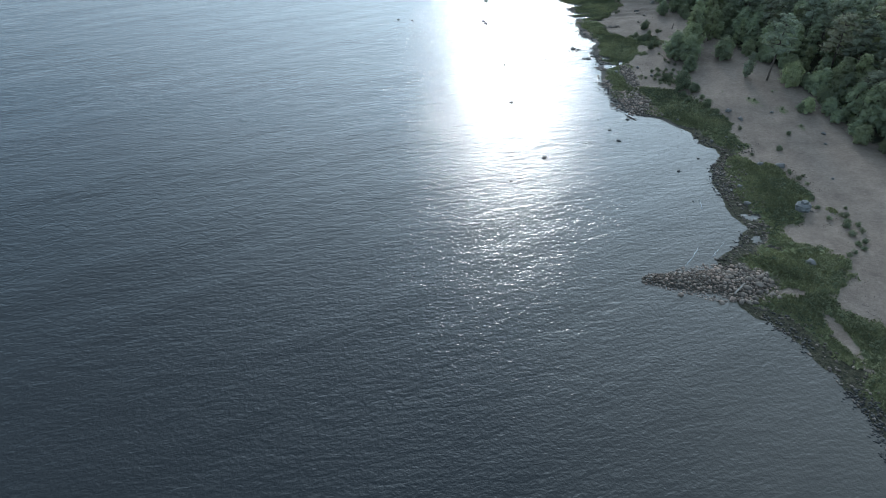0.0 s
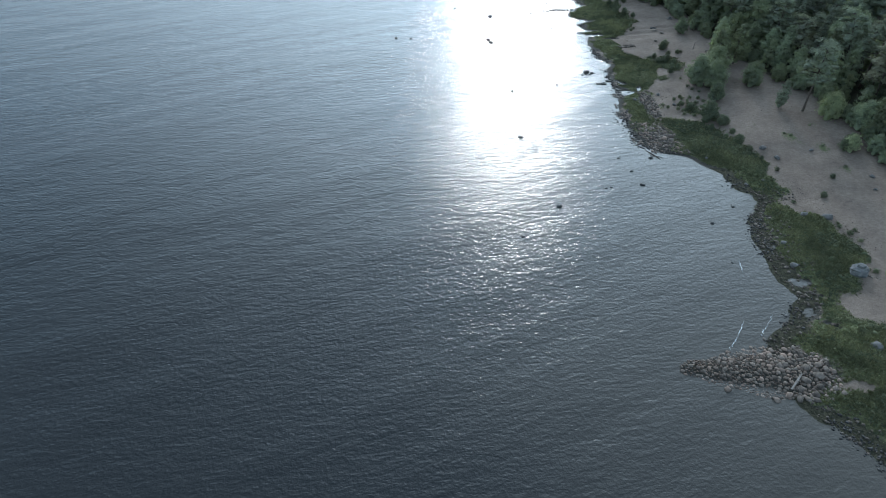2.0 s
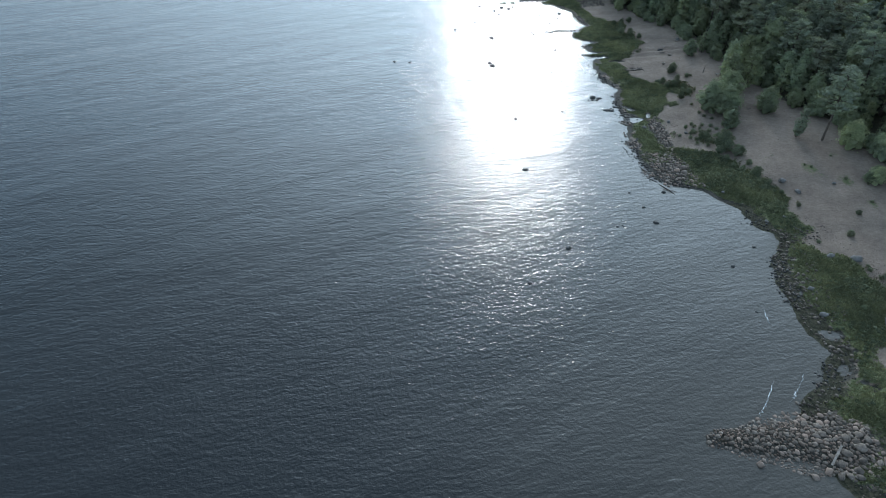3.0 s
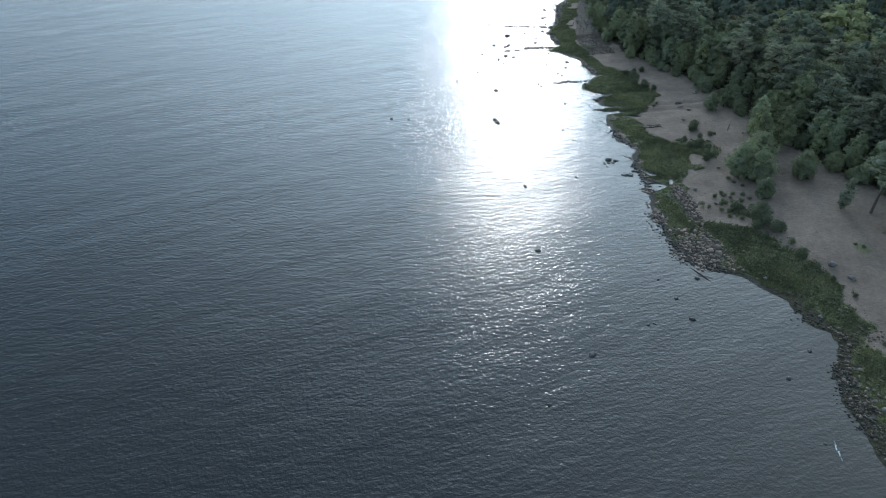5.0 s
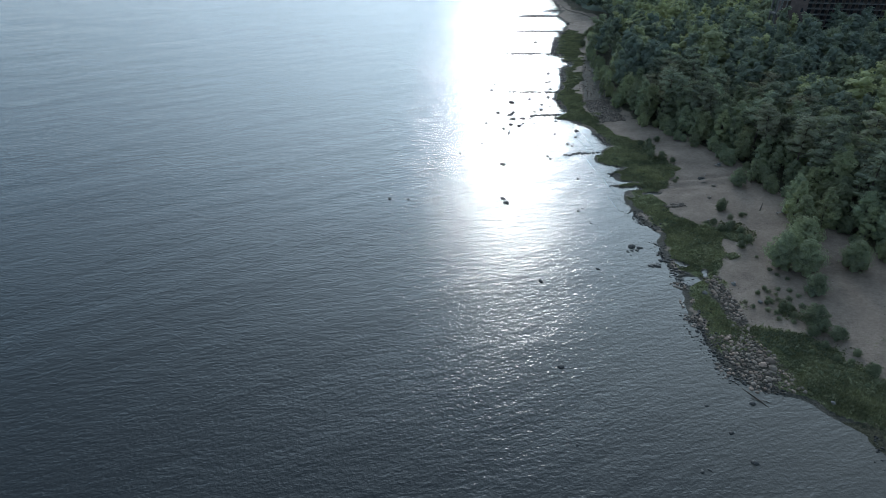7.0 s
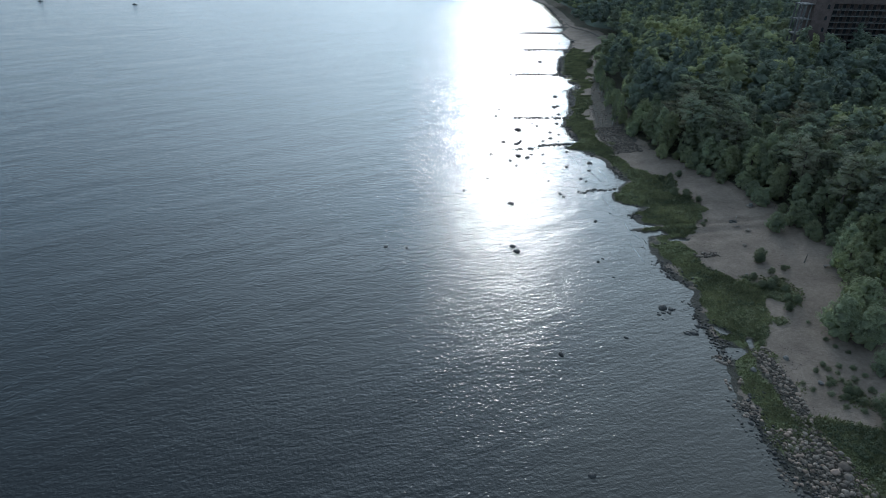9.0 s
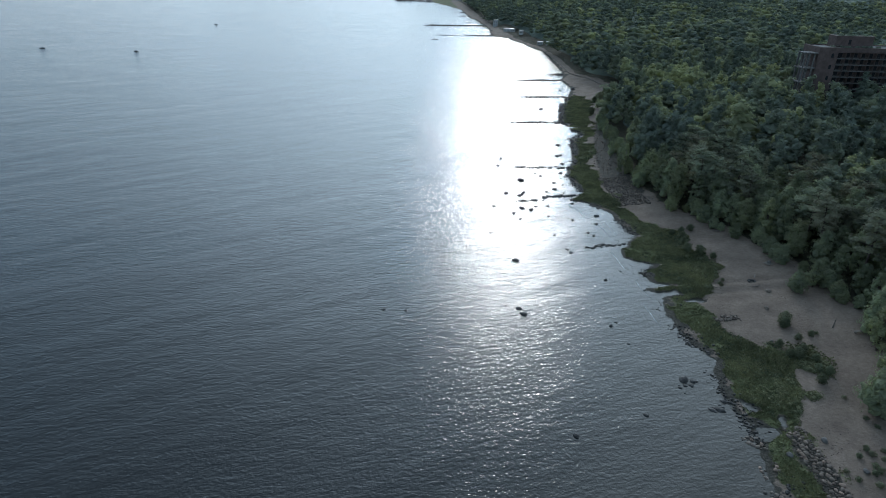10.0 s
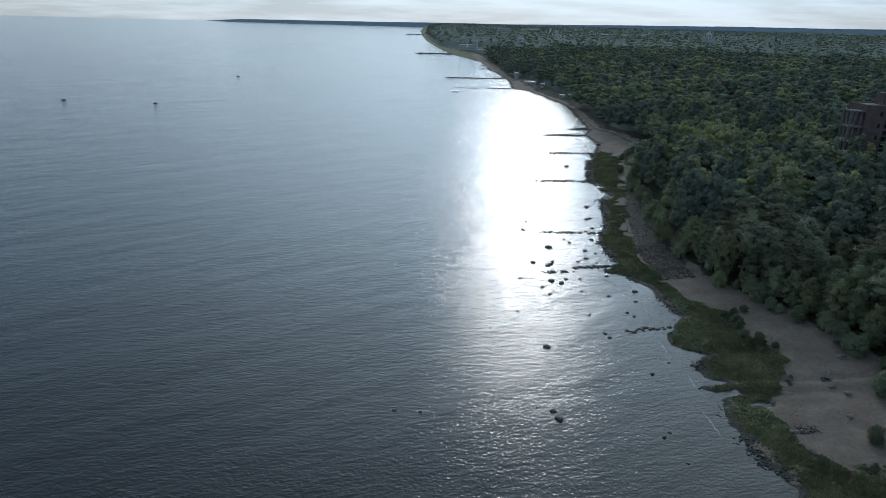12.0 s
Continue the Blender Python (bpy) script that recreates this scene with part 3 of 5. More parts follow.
def spruce(seed, h):
    rng = np.random.default_rng(seed)
    pieces, centres, radii = [tube([(0, 0, 0), (0, 0, h * 0.5), (0, 0, h * 0.97)], [0.018 * h, 0.012 * h, 0.003 * h], 6)], [], []
    for k in range(48):
        t = 0.1 + 0.88 * k / 48
        reach = 0.17 * h * (1.04 - t) * (0.8 + 0.4 * rng.random())
        th = k * 2.4
        centres.append((math.cos(th) * reach * 0.65, math.sin(th) * reach * 0.65, h * t))
        radii.append((reach * 0.55 + 0.2, reach * 0.55 + 0.2, 0.03 * h))
    return join(pieces), (cores(rng, centres, radii, 1, 0.66), leaf_sprays(rng, centres, radii, 40, 0.18, (0, 0, h * 0.35)))


def tree_thing(name, made, mat, label, category, group="", bark=BARK):
    (wv, wf), q = made
    ob = tagged(new(name), label, category, group)
    part("trunk", mesh_of("trunk", wv, wf, bark, True), ob)
    part("crown", crown_mesh("crown", q, mat), ob)
    return ob


rng = np.random.default_rng(5)
PINES = [tree_thing("pine_tree", pine(10 + k, 16), NEEDLE, "tall dark green pine with bare reddish trunk", "tree", "trees of the shore wood") for k in range(4)]
ALDERS = [tree_thing("alder_tree", alder(20 + k, 13, 0.23 + 0.025 * k, 0.1, 16 + 2 * k), LEAF, "dense rounded green broadleaf tree at the wood edge", "tree", "trees of the shore wood") for k in range(6)]
SPRUCES = [tree_thing("spruce_tree", spruce(30 + k, 15), NEEDLE, "narrow dark green spruce in the wood", "tree", "trees of the shore wood") for k in range(1)]
used = set()


def stand(proto, x, y, scale, turn):
    m = Matrix.Translation((x, y, float(height(x, y)) - 0.1)) @ Matrix.Rotation(turn, 4, "Z") @ Matrix.Diagonal((scale, scale, scale, 1))
    if proto.name not in used:
        used.add(proto.name)
        proto.matrix_basis = m
        return proto
    return copy_thing(proto, m @ Matrix.Diagonal((*(1 / k for k in proto.scale), 1)))


def forest_x(y):
    return float(np.interp(y, FOREST[:, 0], FOREST[:, 1]))


# named trees on the sand
stand(PINES[0], 94.3, 160.8, 1.15, 0.4)
YOUNG = tree_thing("young_pine", alder(71, 9.5, 0.23, 0.06, 22, 110, 0.2), NEEDLE, "young dark pine with boughs down to the sand", "tree", "trees of the shore wood")
BROAD = tree_thing("broad_alder", alder(72, 7.5, 0.55, 0.1, 24, 130, 0.22), LEAF, "broad dense green bush tree at the wood edge", "tree", "trees of the shore wood")
stand(YOUNG, 89, 162.8, 0.85, 1.4)
for x, y, h in ((98.5, 156.5, 6.5), (104, 150, 7), (87.5, 179, 6.5), (97, 141, 4), (76.7, 178.8, 7.6), (73.2, 181.8, 8.0), (74.6, 169.8, 4.8), (79.5, 186.5, 8.6), (80.8, 224.5, 5.0)):
    stand(BROAD, x, y, h / 7.5, x * 1.7)
for x, y, h in ((81.5, 192, 12), (84, 200, 12), (96, 190, 9), (85.5, 226, 7.5), (86, 205, 11), (88, 195, 12)):
    stand(ALDERS[int(x) % 4], x, y, h / 13, x * 1.7)
BIRCHES = [tree_thing("birch_tree", alder(80 + k, 10, 0.19 + 0.03 * k, 0.16, 15, 90, 0.22, 0.4), LEAF, "slender young birch with a pale trunk beside the stony path", "tree", "birches beside the path", PALE_BARK) for k in range(2)]
for k, (x, y, h) in enumerate(((61.9, 316.2, 8.5), (63.8, 322, 7.5), (66.5, 325, 9.5), (64.0, 338, 8), (66.5, 349, 9), (68.0, 362.7, 9), (70.5, 374, 8.5), (68.5, 332, 8), (66.0, 309, 6))):
    stand(BIRCHES[k % 2], x, y, h / 10, k * 1.3)
for k, (x, y, h) in enumerate(((70.5, 316, 10), (73.5, 333, 12), (75.5, 350, 12), (73, 394, 9.5), (76, 402, 9), (80, 433, 6))):
    stand(ALDERS[k % 4], x, y, h / 13, k * 1.3)
edge_rng = np.random.default_rng(91)
for k in range(110):
    y = 112 + 370 * (k + edge_rng.random()) / 110
    if not 282 < y < 300:
        stand(BROAD, forest_x(y) + (2.8 if y > 400 else 0.3) + 4 * edge_rng.random(), y, 0.28 + 0.42 * edge_rng.random(), k * 2.1)
near = []
for k in range(5000):
    y = 108 + 200 * rng.random()
    x = forest_x(y) + 5 + 28 * rng.random()
    if len(near) < 235 and all((x - a) ** 2 + (y - b) ** 2 > 12 + 10 * rng.random() for a, b in near):
        near.append((x, y))
        edge = x - forest_x(y) < 9
        p = ALDERS[rng.integers(6)] if edge or rng.random() < 0.5 else PINES[rng.integers(4)] if rng.random() < 0.85 else SPRUCES[0]
        stand(p, x, y, (0.6 if edge else 0.8) + 0.45 * rng.random(), 6.28 * rng.random())


def far_forest():
    """The uncounted woods: low trees joined, sparser and coarser with distance."""
    taken = np.array(near)
    for name, r0, r1, gap, size, clumps, leaves in (("woods", 90, 520, 6.8, 0.36, 8, 60), ("woods", 520, 1300, 9.5, 0.85, 4, 12), ("woods", 1300, 4800, 34.0, 0.6, 3, 6)):
        templates = []
        for k in range(10):
            g = np.random.default_rng(100 + k)
            cs, rs = [], []
            for c in range(clumps):
                t = 0.34 + 0.56 * c / max(1, clumps - 1)
                taper = (1.06 - t) ** (0.85 if k % 3 == 0 else 0.5)
                reach = (0.15 if k % 3 == 0 else 0.21) * taper * g.random() ** 0.5
                th = c * 2.4 + g.random()
                cs.append((math.cos(th) * reach, math.sin(th) * reach, t))
                wide = (0.15 * taper + 0.05) * (8 / clumps) ** 0.3 * (0.85 + 0.3 * g.random())
                rs.append((wide, wide, 0.10 + 0.03 * g.random()))
            small, thin = broken(g, cs, rs, 5, 0.42) if clumps > 6 else (cs, rs)
            (cv, cf), q = cores(g, cs, rs, 1, 0.7), leaf_sprays(g, small, thin, leaves // 5 if clumps > 6 else leaves, size / 15, (0, 0, 0.45), 0.7)
            templates.append((np.concatenate((cv, q.reshape(-1, 3))), cf, np.arange(len(q) * 3).reshape(-1, 3) + len(cv)))
        n = int((r1 * r1 - r0 * r0) * 0.46 / gap ** 2)
        r = np.sqrt(r0 * r0 + (r1 * r1 - r0 * r0) * rng.random(n))
        a = np.radians(-8 + 54 * rng.random(n))
        x, y = -4 + r * np.sin(a), 40 + r * np.cos(a)
        f = np.interp(y, FOREST[:, 0], FOREST[:, 1])
        keep = (x > f + np.where(y > 300, 3.2, 4)) & ~((y < 312) & (x < f + 31)) & (y > 100)
        keep &= ~((x > 160) & (x < 240) & (y > 382) & (y < 410))
        keep &= ~((x < 70) & (y > 1380) & (y < 1620)) & ~((x < f + 20) & (y > 700) & (y < 935)) & ~((np.abs(x - 674) < 30) & (y > 1850) & (y < 1990)) & ~((np.abs(x - 119) < 14) & (y > 1500) & (y < 1580))
        x, y = x[keep], y[keep]
        z = height(x, y)
        stands = value_noise(x, y, 38.0, 45, 3)
        h = 12.5 + 7.0 * rng.random(len(x)) + 6 * value_noise(x, y, 55.0, 47, 2)
        wide = h * (1.12 if gap < 7 else min(gap / 6.8, 1.9)) * (0.8 + 0.4 * rng.random(len(x)))
        turn = 6.28 * rng.random(len(x))
        kind = np.where(rng.random(len(x)) < 0.35 - 0.9 * stands, 3 * rng.integers(0, 4, len(x)), rng.integers(0, 10, len(x)))
        verts, tris, quads, tones, base = [], [], [], [], 0
        for k in range(10):
            s = kind == k
            v, tf, qf = templates[k]
            c, sn, w, m = np.cos(turn[s])[:, None], np.sin(turn[s])[:, None], wide[s][:, None], int(s.sum())
            verts.append(np.stack(((v[:, 0] * c - v[:, 1] * sn) * w + x[s][:, None], (v[:, 0] * sn + v[:, 1] * c) * w + y[s][:, None], v[:, 2] * h[s][:, None] + z[s][:, None]), -1).reshape(-1, 3))
            step = base + np.arange(m)[:, None, None] * len(v)
            tris.append((tf[None] + step).reshape(-1, 3))
            quads.append((qf[None] + step).reshape(-1, 3))
            tones.append(np.repeat(np.clip((0.10 if k % 3 == 0 else 0.40) + 0.9 * stands[s] + 0.38 * rng.normal(size=m), 0, 1), len(v)))
            base += m * len(v)
        woods = mesh_of(name, np.concatenate(verts), [np.concatenate(tris), np.concatenate(quads)], CANOPY)
        woods.attributes.new("tone", "FLOAT", "POINT").data.foreach_set("value", np.concatenate(tones).astype(np.float32))
        tagged(new(name, woods), "dark green mixed forest of pines and broadleaf trees", "forest", kind="stuff")


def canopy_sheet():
    """The closed canopy under the far crowns, its self-shade put into the colour."""
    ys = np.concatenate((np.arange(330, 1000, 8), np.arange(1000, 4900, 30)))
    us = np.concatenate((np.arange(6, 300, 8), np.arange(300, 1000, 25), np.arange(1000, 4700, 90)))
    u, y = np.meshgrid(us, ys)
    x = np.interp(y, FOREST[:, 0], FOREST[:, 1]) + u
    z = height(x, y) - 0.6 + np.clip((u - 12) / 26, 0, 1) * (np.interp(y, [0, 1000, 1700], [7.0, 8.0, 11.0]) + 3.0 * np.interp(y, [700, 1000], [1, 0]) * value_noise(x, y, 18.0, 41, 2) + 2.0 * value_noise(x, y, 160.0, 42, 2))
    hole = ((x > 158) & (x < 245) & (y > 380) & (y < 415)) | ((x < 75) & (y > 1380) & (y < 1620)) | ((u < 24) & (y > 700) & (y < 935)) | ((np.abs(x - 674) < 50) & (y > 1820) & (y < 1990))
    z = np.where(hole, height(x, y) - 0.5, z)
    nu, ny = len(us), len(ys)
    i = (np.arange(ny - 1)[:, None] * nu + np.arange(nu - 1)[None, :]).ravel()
    me = mesh_of("woods_canopy", np.stack((x, y, z), -1).reshape(-1, 3), np.stack((i, i + 1, i + nu + 1, i + nu), -1), SHADED_CANOPY, True)
    tagged(new("woods_canopy", me), "closed canopy of the distant forest, its green darkened for self-shade", "forest", kind="stuff")


far_forest()
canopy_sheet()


# ---- stones ----
def stone_mesh(seed, mat, flat=0.7):
    rng = np.random.default_rng(seed)
    bm = bmesh.new()
    bmesh.ops.create_icosphere(bm, subdivisions=2, radius=1.0)
    for v in bm.verts:
        p = v.co.copy()
        k = 1 + 0.45 * noise.noise(p * 1.3 + Vector((seed * 3.1, 0, 0))) + 0.22 * noise.noise(p * 2.9 + Vector((0, seed, 0)))
        v.co = Vector((p.x * k * 1.1, p.y * k * 0.9, p.z * k * flat))
    me = bpy.data.meshes.new("stone")
    bm.to_mesh(me)
    bm.free()
    me.polygons.foreach_set("use_smooth", np.full(len(me.polygons), True))
    me.materials.append(mat)
    return me


DRY_STONES = [stone_mesh(k, STONE) for k in range(6)]
WET_STONES = [stone_mesh(10 + k, WET_STONE) for k in range(6)]
PALE = material("pale_boulder", ((0.10, 0.095, 0.09), (0.19, 0.18, 0.17)), 1.2, 0.85, 0.4, 5.0, things=0.12)
PALE_STONES = [stone_mesh(30 + k, PALE) for k in range(3)]
DRIFT = material("driftwood", ((0.13, 0.115, 0.10), (0.24, 0.215, 0.19)), 4.0, 0.9, 0.4, 14.0, things=0.2)
TIMBER = material("weathered_timber", ((0.12, 0.10, 0.085), (0.24, 0.21, 0.18)), 4.0, 0.9, 0.3, 14.0, things=0.2)
DARK_CONCRETE = material("stained_concrete", ((0.09, 0.088, 0.084), (0.17, 0.166, 0.16)), 1.0, 0.9, 0.3, 8.0)
CONCRETE = material("aged_concrete", ((0.10, 0.10, 0.097), (0.22, 0.215, 0.205)), 1.4, 0.9, 0.3, 8.0)
SOOT = material("charred_stone", ((0.04, 0.04, 0.04), (0.12, 0.115, 0.11)), 3.0, 0.9, 0.3, 8.0, things=0.3)
BRICK = material("dark_red_brick", ((0.085, 0.062, 0.056), (0.135, 0.098, 0.088)), 0.5, 0.9, 0.2, 6.0)
GAP = material("unlit_opening", ((0.015, 0.015, 0.017), (0.03, 0.03, 0.033)), 1.0, 0.9)
WHITE = material("white_render", ((0.36, 0.365, 0.36), (0.52, 0.525, 0.515)), 0.4, 0.8)
TIN = material("grey_roof", ((0.20, 0.22, 0.23), (0.32, 0.34, 0.35)), 0.6, 0.5)
PAINT = material("dark_hull", ((0.03, 0.035, 0.045), (0.06, 0.065, 0.075)), 1.0, 0.4)
# pale blue of the air at the skyline, put into the base colour
HAZE = material("haze_tinted_far", ((0.24, 0.30, 0.35), (0.29, 0.36, 0.42)), 0.01, 0.9)


def set_stone(meshes, x, y, r, sink=0.12, squash=0.9, name="boulder", parent=None):
    k = int(abs(x * 37 + y * 11)) 
    ob = new(name, meshes[k % len(meshes)])
    z = max(float(height(x, y)), -0.12) + sink * r
    ob.matrix_basis = Matrix.Translation((x, y, z)) @ Matrix.Rotation(x * y, 4, "Z") @ Matrix.Diagonal((r, r * (0.8 + 0.4 * ((k * 7) % 10) / 10), r * squash, 1))
    if parent:
        ob.parent = parent
    return ob


# boulders standing in the shallows
for x, y, r in ((19.3, 148.3, 0.9), (19.4, 176.6, 0.95), (55.9, 113.2, 0.75), (24.9, 117.5, 1.0), (16.2, 106.3, 0.6), (44.8, 127.4, 0.85), (15.1, 216.3, 1.1), (14.3, 218.8, 1.0), (11.4, 220.0, 0.5), (18.9, 130.2, 0.5), (49.9, 139.9, 0.8), (43.3, 192.8, 1.4), (44.9, 192.2, 0.8), (44.2, 191.2, 0.6), (32.0, 249.9, 1.0), (31.4, 251.9, 0.9), (16.2, 244.3, 1.4), (25.1, 312.4, 1.9), (39.6, 288.7, 1.0), (18.4, 297.9, 1.3), (45.4, 278.0, 1.2), (22.3, 283.7, 1.5), (25.2, 282.4, 1.3), (19.2, 279.2, 1.0), (37.0, 274.1, 0.9), (24.6, 299.2, 1.0), (41.2, 321.4, 1.2), (44.1, 334.1, 1.2), (39.9, 307.8, 0.9), (45.5, 346.4, 1.1), (31.5, 321.0, 0.9), (34, 212, 0.8), (38, 234, 0.9)):
    tagged(set_stone(WET_STONES, x, y, 0.7 * r if y < 240 else 0.62 * r, 0.15), "dark wet granite boulder standing in shallow water", "boulder", "boulders in the shallows")
for x, y, r in ((3, 253, 0.5), (43.9, 271.3, 0.55), (39.9, 264.1, 0.55), (38.7, 299.5, 0.5), (31.0, 285.9, 0.55), (22.8, 295.8, 0.8), (23.9, 297.2, 0.7), (26.9, 285.3, 0.6), (20.7, 274.3, 0.6), (10.7, 263.0, 0.5), (13.2, 285.1, 0.6), (42, 139.3, 0.45), (43.7, 133.3, 0.5), (36.4, 125.6, 0.4), (37.6, 125.9, 0.35), (62.5, 119.8, 0.5), (55.3, 100.3, 0.35), (-17.0, 217.3, 0.5), (-11.9, 217.0, 0.45), (47.5, 159.5, 0.5), (35.4, 213.5, 0.4), (33.0, 182.2, 0.5), (18, 330, 0.8), (30, 277, 0.5), (29.5, 262, 0.5), (41, 262, 0.5), (43, 239, 0.45), (36, 205, 0.4), (20, 340, 0.7), (33, 318, 0.7), (37, 310, 0.7), (36, 303, 0.8), (33, 300, 0.6), (44, 345, 0.9), (47, 362, 1.0), (50, 436, 1.2), (79, 498, 1.3), (70, 494, 0.8), (62, 512, 0.8)):
    tagged(set_stone(WET_STONES, x, y, r, 0.1), "small dark wet rock breaking the water surface", "rock", "rocks in the shallows")
# boulders on the strand and sand
for x, y, r, m in ((70.0, 77.9, 0.95, PALE_STONES), (79.8, 114.6, 0.95, PALE_STONES), (75.7, 116.0, 0.8, PALE_STONES), (96.4, 129.5, 0.55, PALE_STONES), (94.8, 124.8, 0.4, PALE_STONES), (88.3, 141.5, 0.5, PALE_STONES), (79.3, 139, 0.7, PALE_STONES), (70.8, 217.8, 0.6, DRY_STONES), (74.9, 225.5, 0.7, DRY_STONES), (66.5, 99.5, 0.7, PALE_STONES), (67.5, 106.5, 0.6, PALE_STONES), (77.3, 142.9, 0.75, PALE_STONES), (63.2, 140.0, 0.45, PALE_STONES), (57.3, 150.1, 0.85, DRY_STONES), (56.9, 148.2, 0.75, DRY_STONES), (55.4, 149.2, 0.65, DRY_STONES), (53.5, 172.5, 0.5, PALE_STONES), (63.2, 168.2, 0.5, PALE_STONES), (60.8, 175.5, 0.6, PALE_STONES), (66, 205, 0.35, PALE_STONES), (58.5, 200.5, 0.35, PALE_STONES), (68.5, 128.5, 0.4, PALE_STONES), (72.8, 130.2, 0.35, PALE_STONES), (88.5, 108, 0.35, PALE_STONES)):
    tagged(set_stone(m, x, y, r, 0.3), "pale grey rounded boulder on the shore", "boulder", "boulders on the strand")


# ---- stone spit and stone bank: the stones that can be told apart are parts ----
def scatter(seed, inside, box, radius, tries, ease=0.8):
    """Stones that hardly overlap inside a shape: rows of x, y, r."""
    g, placed = np.random.default_rng(seed), []
    cells = {}
    for k in range(tries):
        x, y = box[0] + (box[1] - box[0]) * g.random(), box[2] + (box[3] - box[2]) * g.random()
        if not inside(x, y, g):
            continue
        r = radius(x, y, g)
        cx, cy = int(x), int(y)
        if all((x - a) ** 2 + (y - b) ** 2 > (ease * (r + c)) ** 2 for i in (-1, 0, 1) for j in (-1, 0, 1) for a, b, c in cells.get((cx + i, cy + j), ())):
            cells.setdefault((cx, cy), []).append((x, y, r))
            placed.append((x, y, r))
    return placed


def low_stone(seed):
    g = np.random.default_rng(seed)
    bm = bmesh.new()
    bmesh.ops.create_icosphere(bm, subdivisions=1, radius=1.0)
    v = np.array([p.co for p in bm.verts]) * (1 + 0.25 * g.normal(size=(len(bm.verts), 1))) * (1.1, 0.9, 0.65)
    f = np.array([[q.index for q in p.verts] for p in bm.faces])
    bm.free()
    return v, f


LOW = [low_stone(k) for k in range(8)]


def stones_mesh(name, rows, mat, sink=0.15):
    pieces = []
    for k, (x, y, r) in enumerate(rows):
        v, f = LOW[k % 8]
        c, sn = math.cos(k * 1.3), math.sin(k * 1.3)
        z = max(float(height(x, y)), -0.1) + sink * r
        pieces.append((np.stack(((v[:, 0] * c - v[:, 1] * sn) * r + x, (v[:, 0] * sn + v[:, 1] * c) * r + y, v[:, 2] * r + z), -1), f))
    return mesh_of(name, *join(pieces), mat, True)


def stone_field(name, label, category, rows, mat, meshes):
    rows = sorted(rows, key=lambda p: -p[2])
    ob = tagged(new(name), label, category)
    for x, y, r in rows[:300]:
        set_stone(meshes, x, y, r, 0.25, 0.8, "stone", ob)
    if len(rows) > 300:
        tagged(part("cobble_rest", stones_mesh("cobble_rest", rows[300:], mat), ob), kind="stuff")
    return ob


def in_spit(x, y, g):
    s = (61 - x) / 23.5
    return 0 < s < 1 and abs(y - 73.0 - 0.2 * math.sin(x)) < (5.0 - 4.3 * max(0, s - 0.45) / 0.55) * (1 if s > 0.12 else 0.75) + 0.4 * g.random()


def in_bank(x, y, g):
    lower = abs(x - 54.6 - 0.16 * (150 - y)) < 4.4 and 142.5 < y < 158
    upper = abs(x - 56.8 - 0.05 * (y - 170)) < 1.7 and 157 < y < 179
    edge = abs(x - 48.6 - 0.6 * math.sin(y * 0.3)) < 1.5 and 146 < y < 177 and math.sin(y * 0.9) + math.sin(y * 0.37 + x) > 0.1 + g.random()
    return lower or upper or edge


stone_field("stone_spit", "low spit of piled rounded grey stones reaching into the water", "stone spit", scatter(3, in_spit, (37, 61, 67, 80), lambda x, y, g: (0.17 + 0.25 * g.random() ** 1.6) * (1 + 0.5 * (x > 52) * g.random()), 12000, 0.79), STONE, DRY_STONES)
stone_field("stone_bank", "bank of rounded grey and pinkish stones along the water's edge", "stone bank", scatter(4, in_bank, (46, 62, 142, 180), lambda x, y, g: 0.18 + 0.28 * g.random() ** 1.6, 12000, 0.75), STONE, DRY_STONES)
for x, y, r in ((55.8, 71.2, 0.85), (58.2, 72.0, 0.95), (57.6, 70.2, 0.72), (56.3, 68.7, 0.75), (54.6, 69.7, 0.72), (59.9, 73.4, 0.72), (57.0, 73.6, 0.7), (52.4, 68.6, 0.75), (50.2, 67.7, 0.7), (43.6, 69.5, 0.65)):
    tagged(set_stone(DRY_STONES, x, y, 0.78 * r, 0.35, 0.9), "large grey boulder on the stone spit", "boulder", "boulders of the spit")


def line_field(name, label, category, ends, gap, size, seed):
    """A straggling line of stones between two points."""
    g, rows = np.random.default_rng(seed), []
    (x0, y0), (x1, y1) = ends
    n = int(math.hypot(x1 - x0, y1 - y0) / gap)
    for k in range(n):
        t = (k + g.random()) / n
        rows.append((x0 + (x1 - x0) * t + 0.5 * g.normal(), y0 + (y1 - y0) * t + 0.55 * g.normal(), size * (0.6 + 0.8 * g.random())))
    ob = tagged(new(name), label, category, "stone groynes")
    for x, y, r in rows:
        set_stone(WET_STONES, x, y, r, 0.12, 0.8, "stone", ob)
    return ob


for k, (a, b, gap, size) in enumerate((((36.5, 253.0), (48, 256.5), 0.35, 0.45), ((30.5, 294), (42, 297.5), 0.4, 0.6), ((24, 327.8), (46, 329.5), 0.6, 0.6), ((32, 403.8), (56, 405.5), 0.7, 0.7), ((20, 290), (30, 292), 0.7, 0.6), ((43, 469.5), (70, 472), 0.7, 0.8), ((41, 190), (46, 193), 0.5, 0.35), ((45.5, 183.5), (49, 187), 0.4, 0.45))):
    line_field("stone_groyne", "straggling line of dark wet stones in the shallows", "groyne", (a, b), gap, size, k)

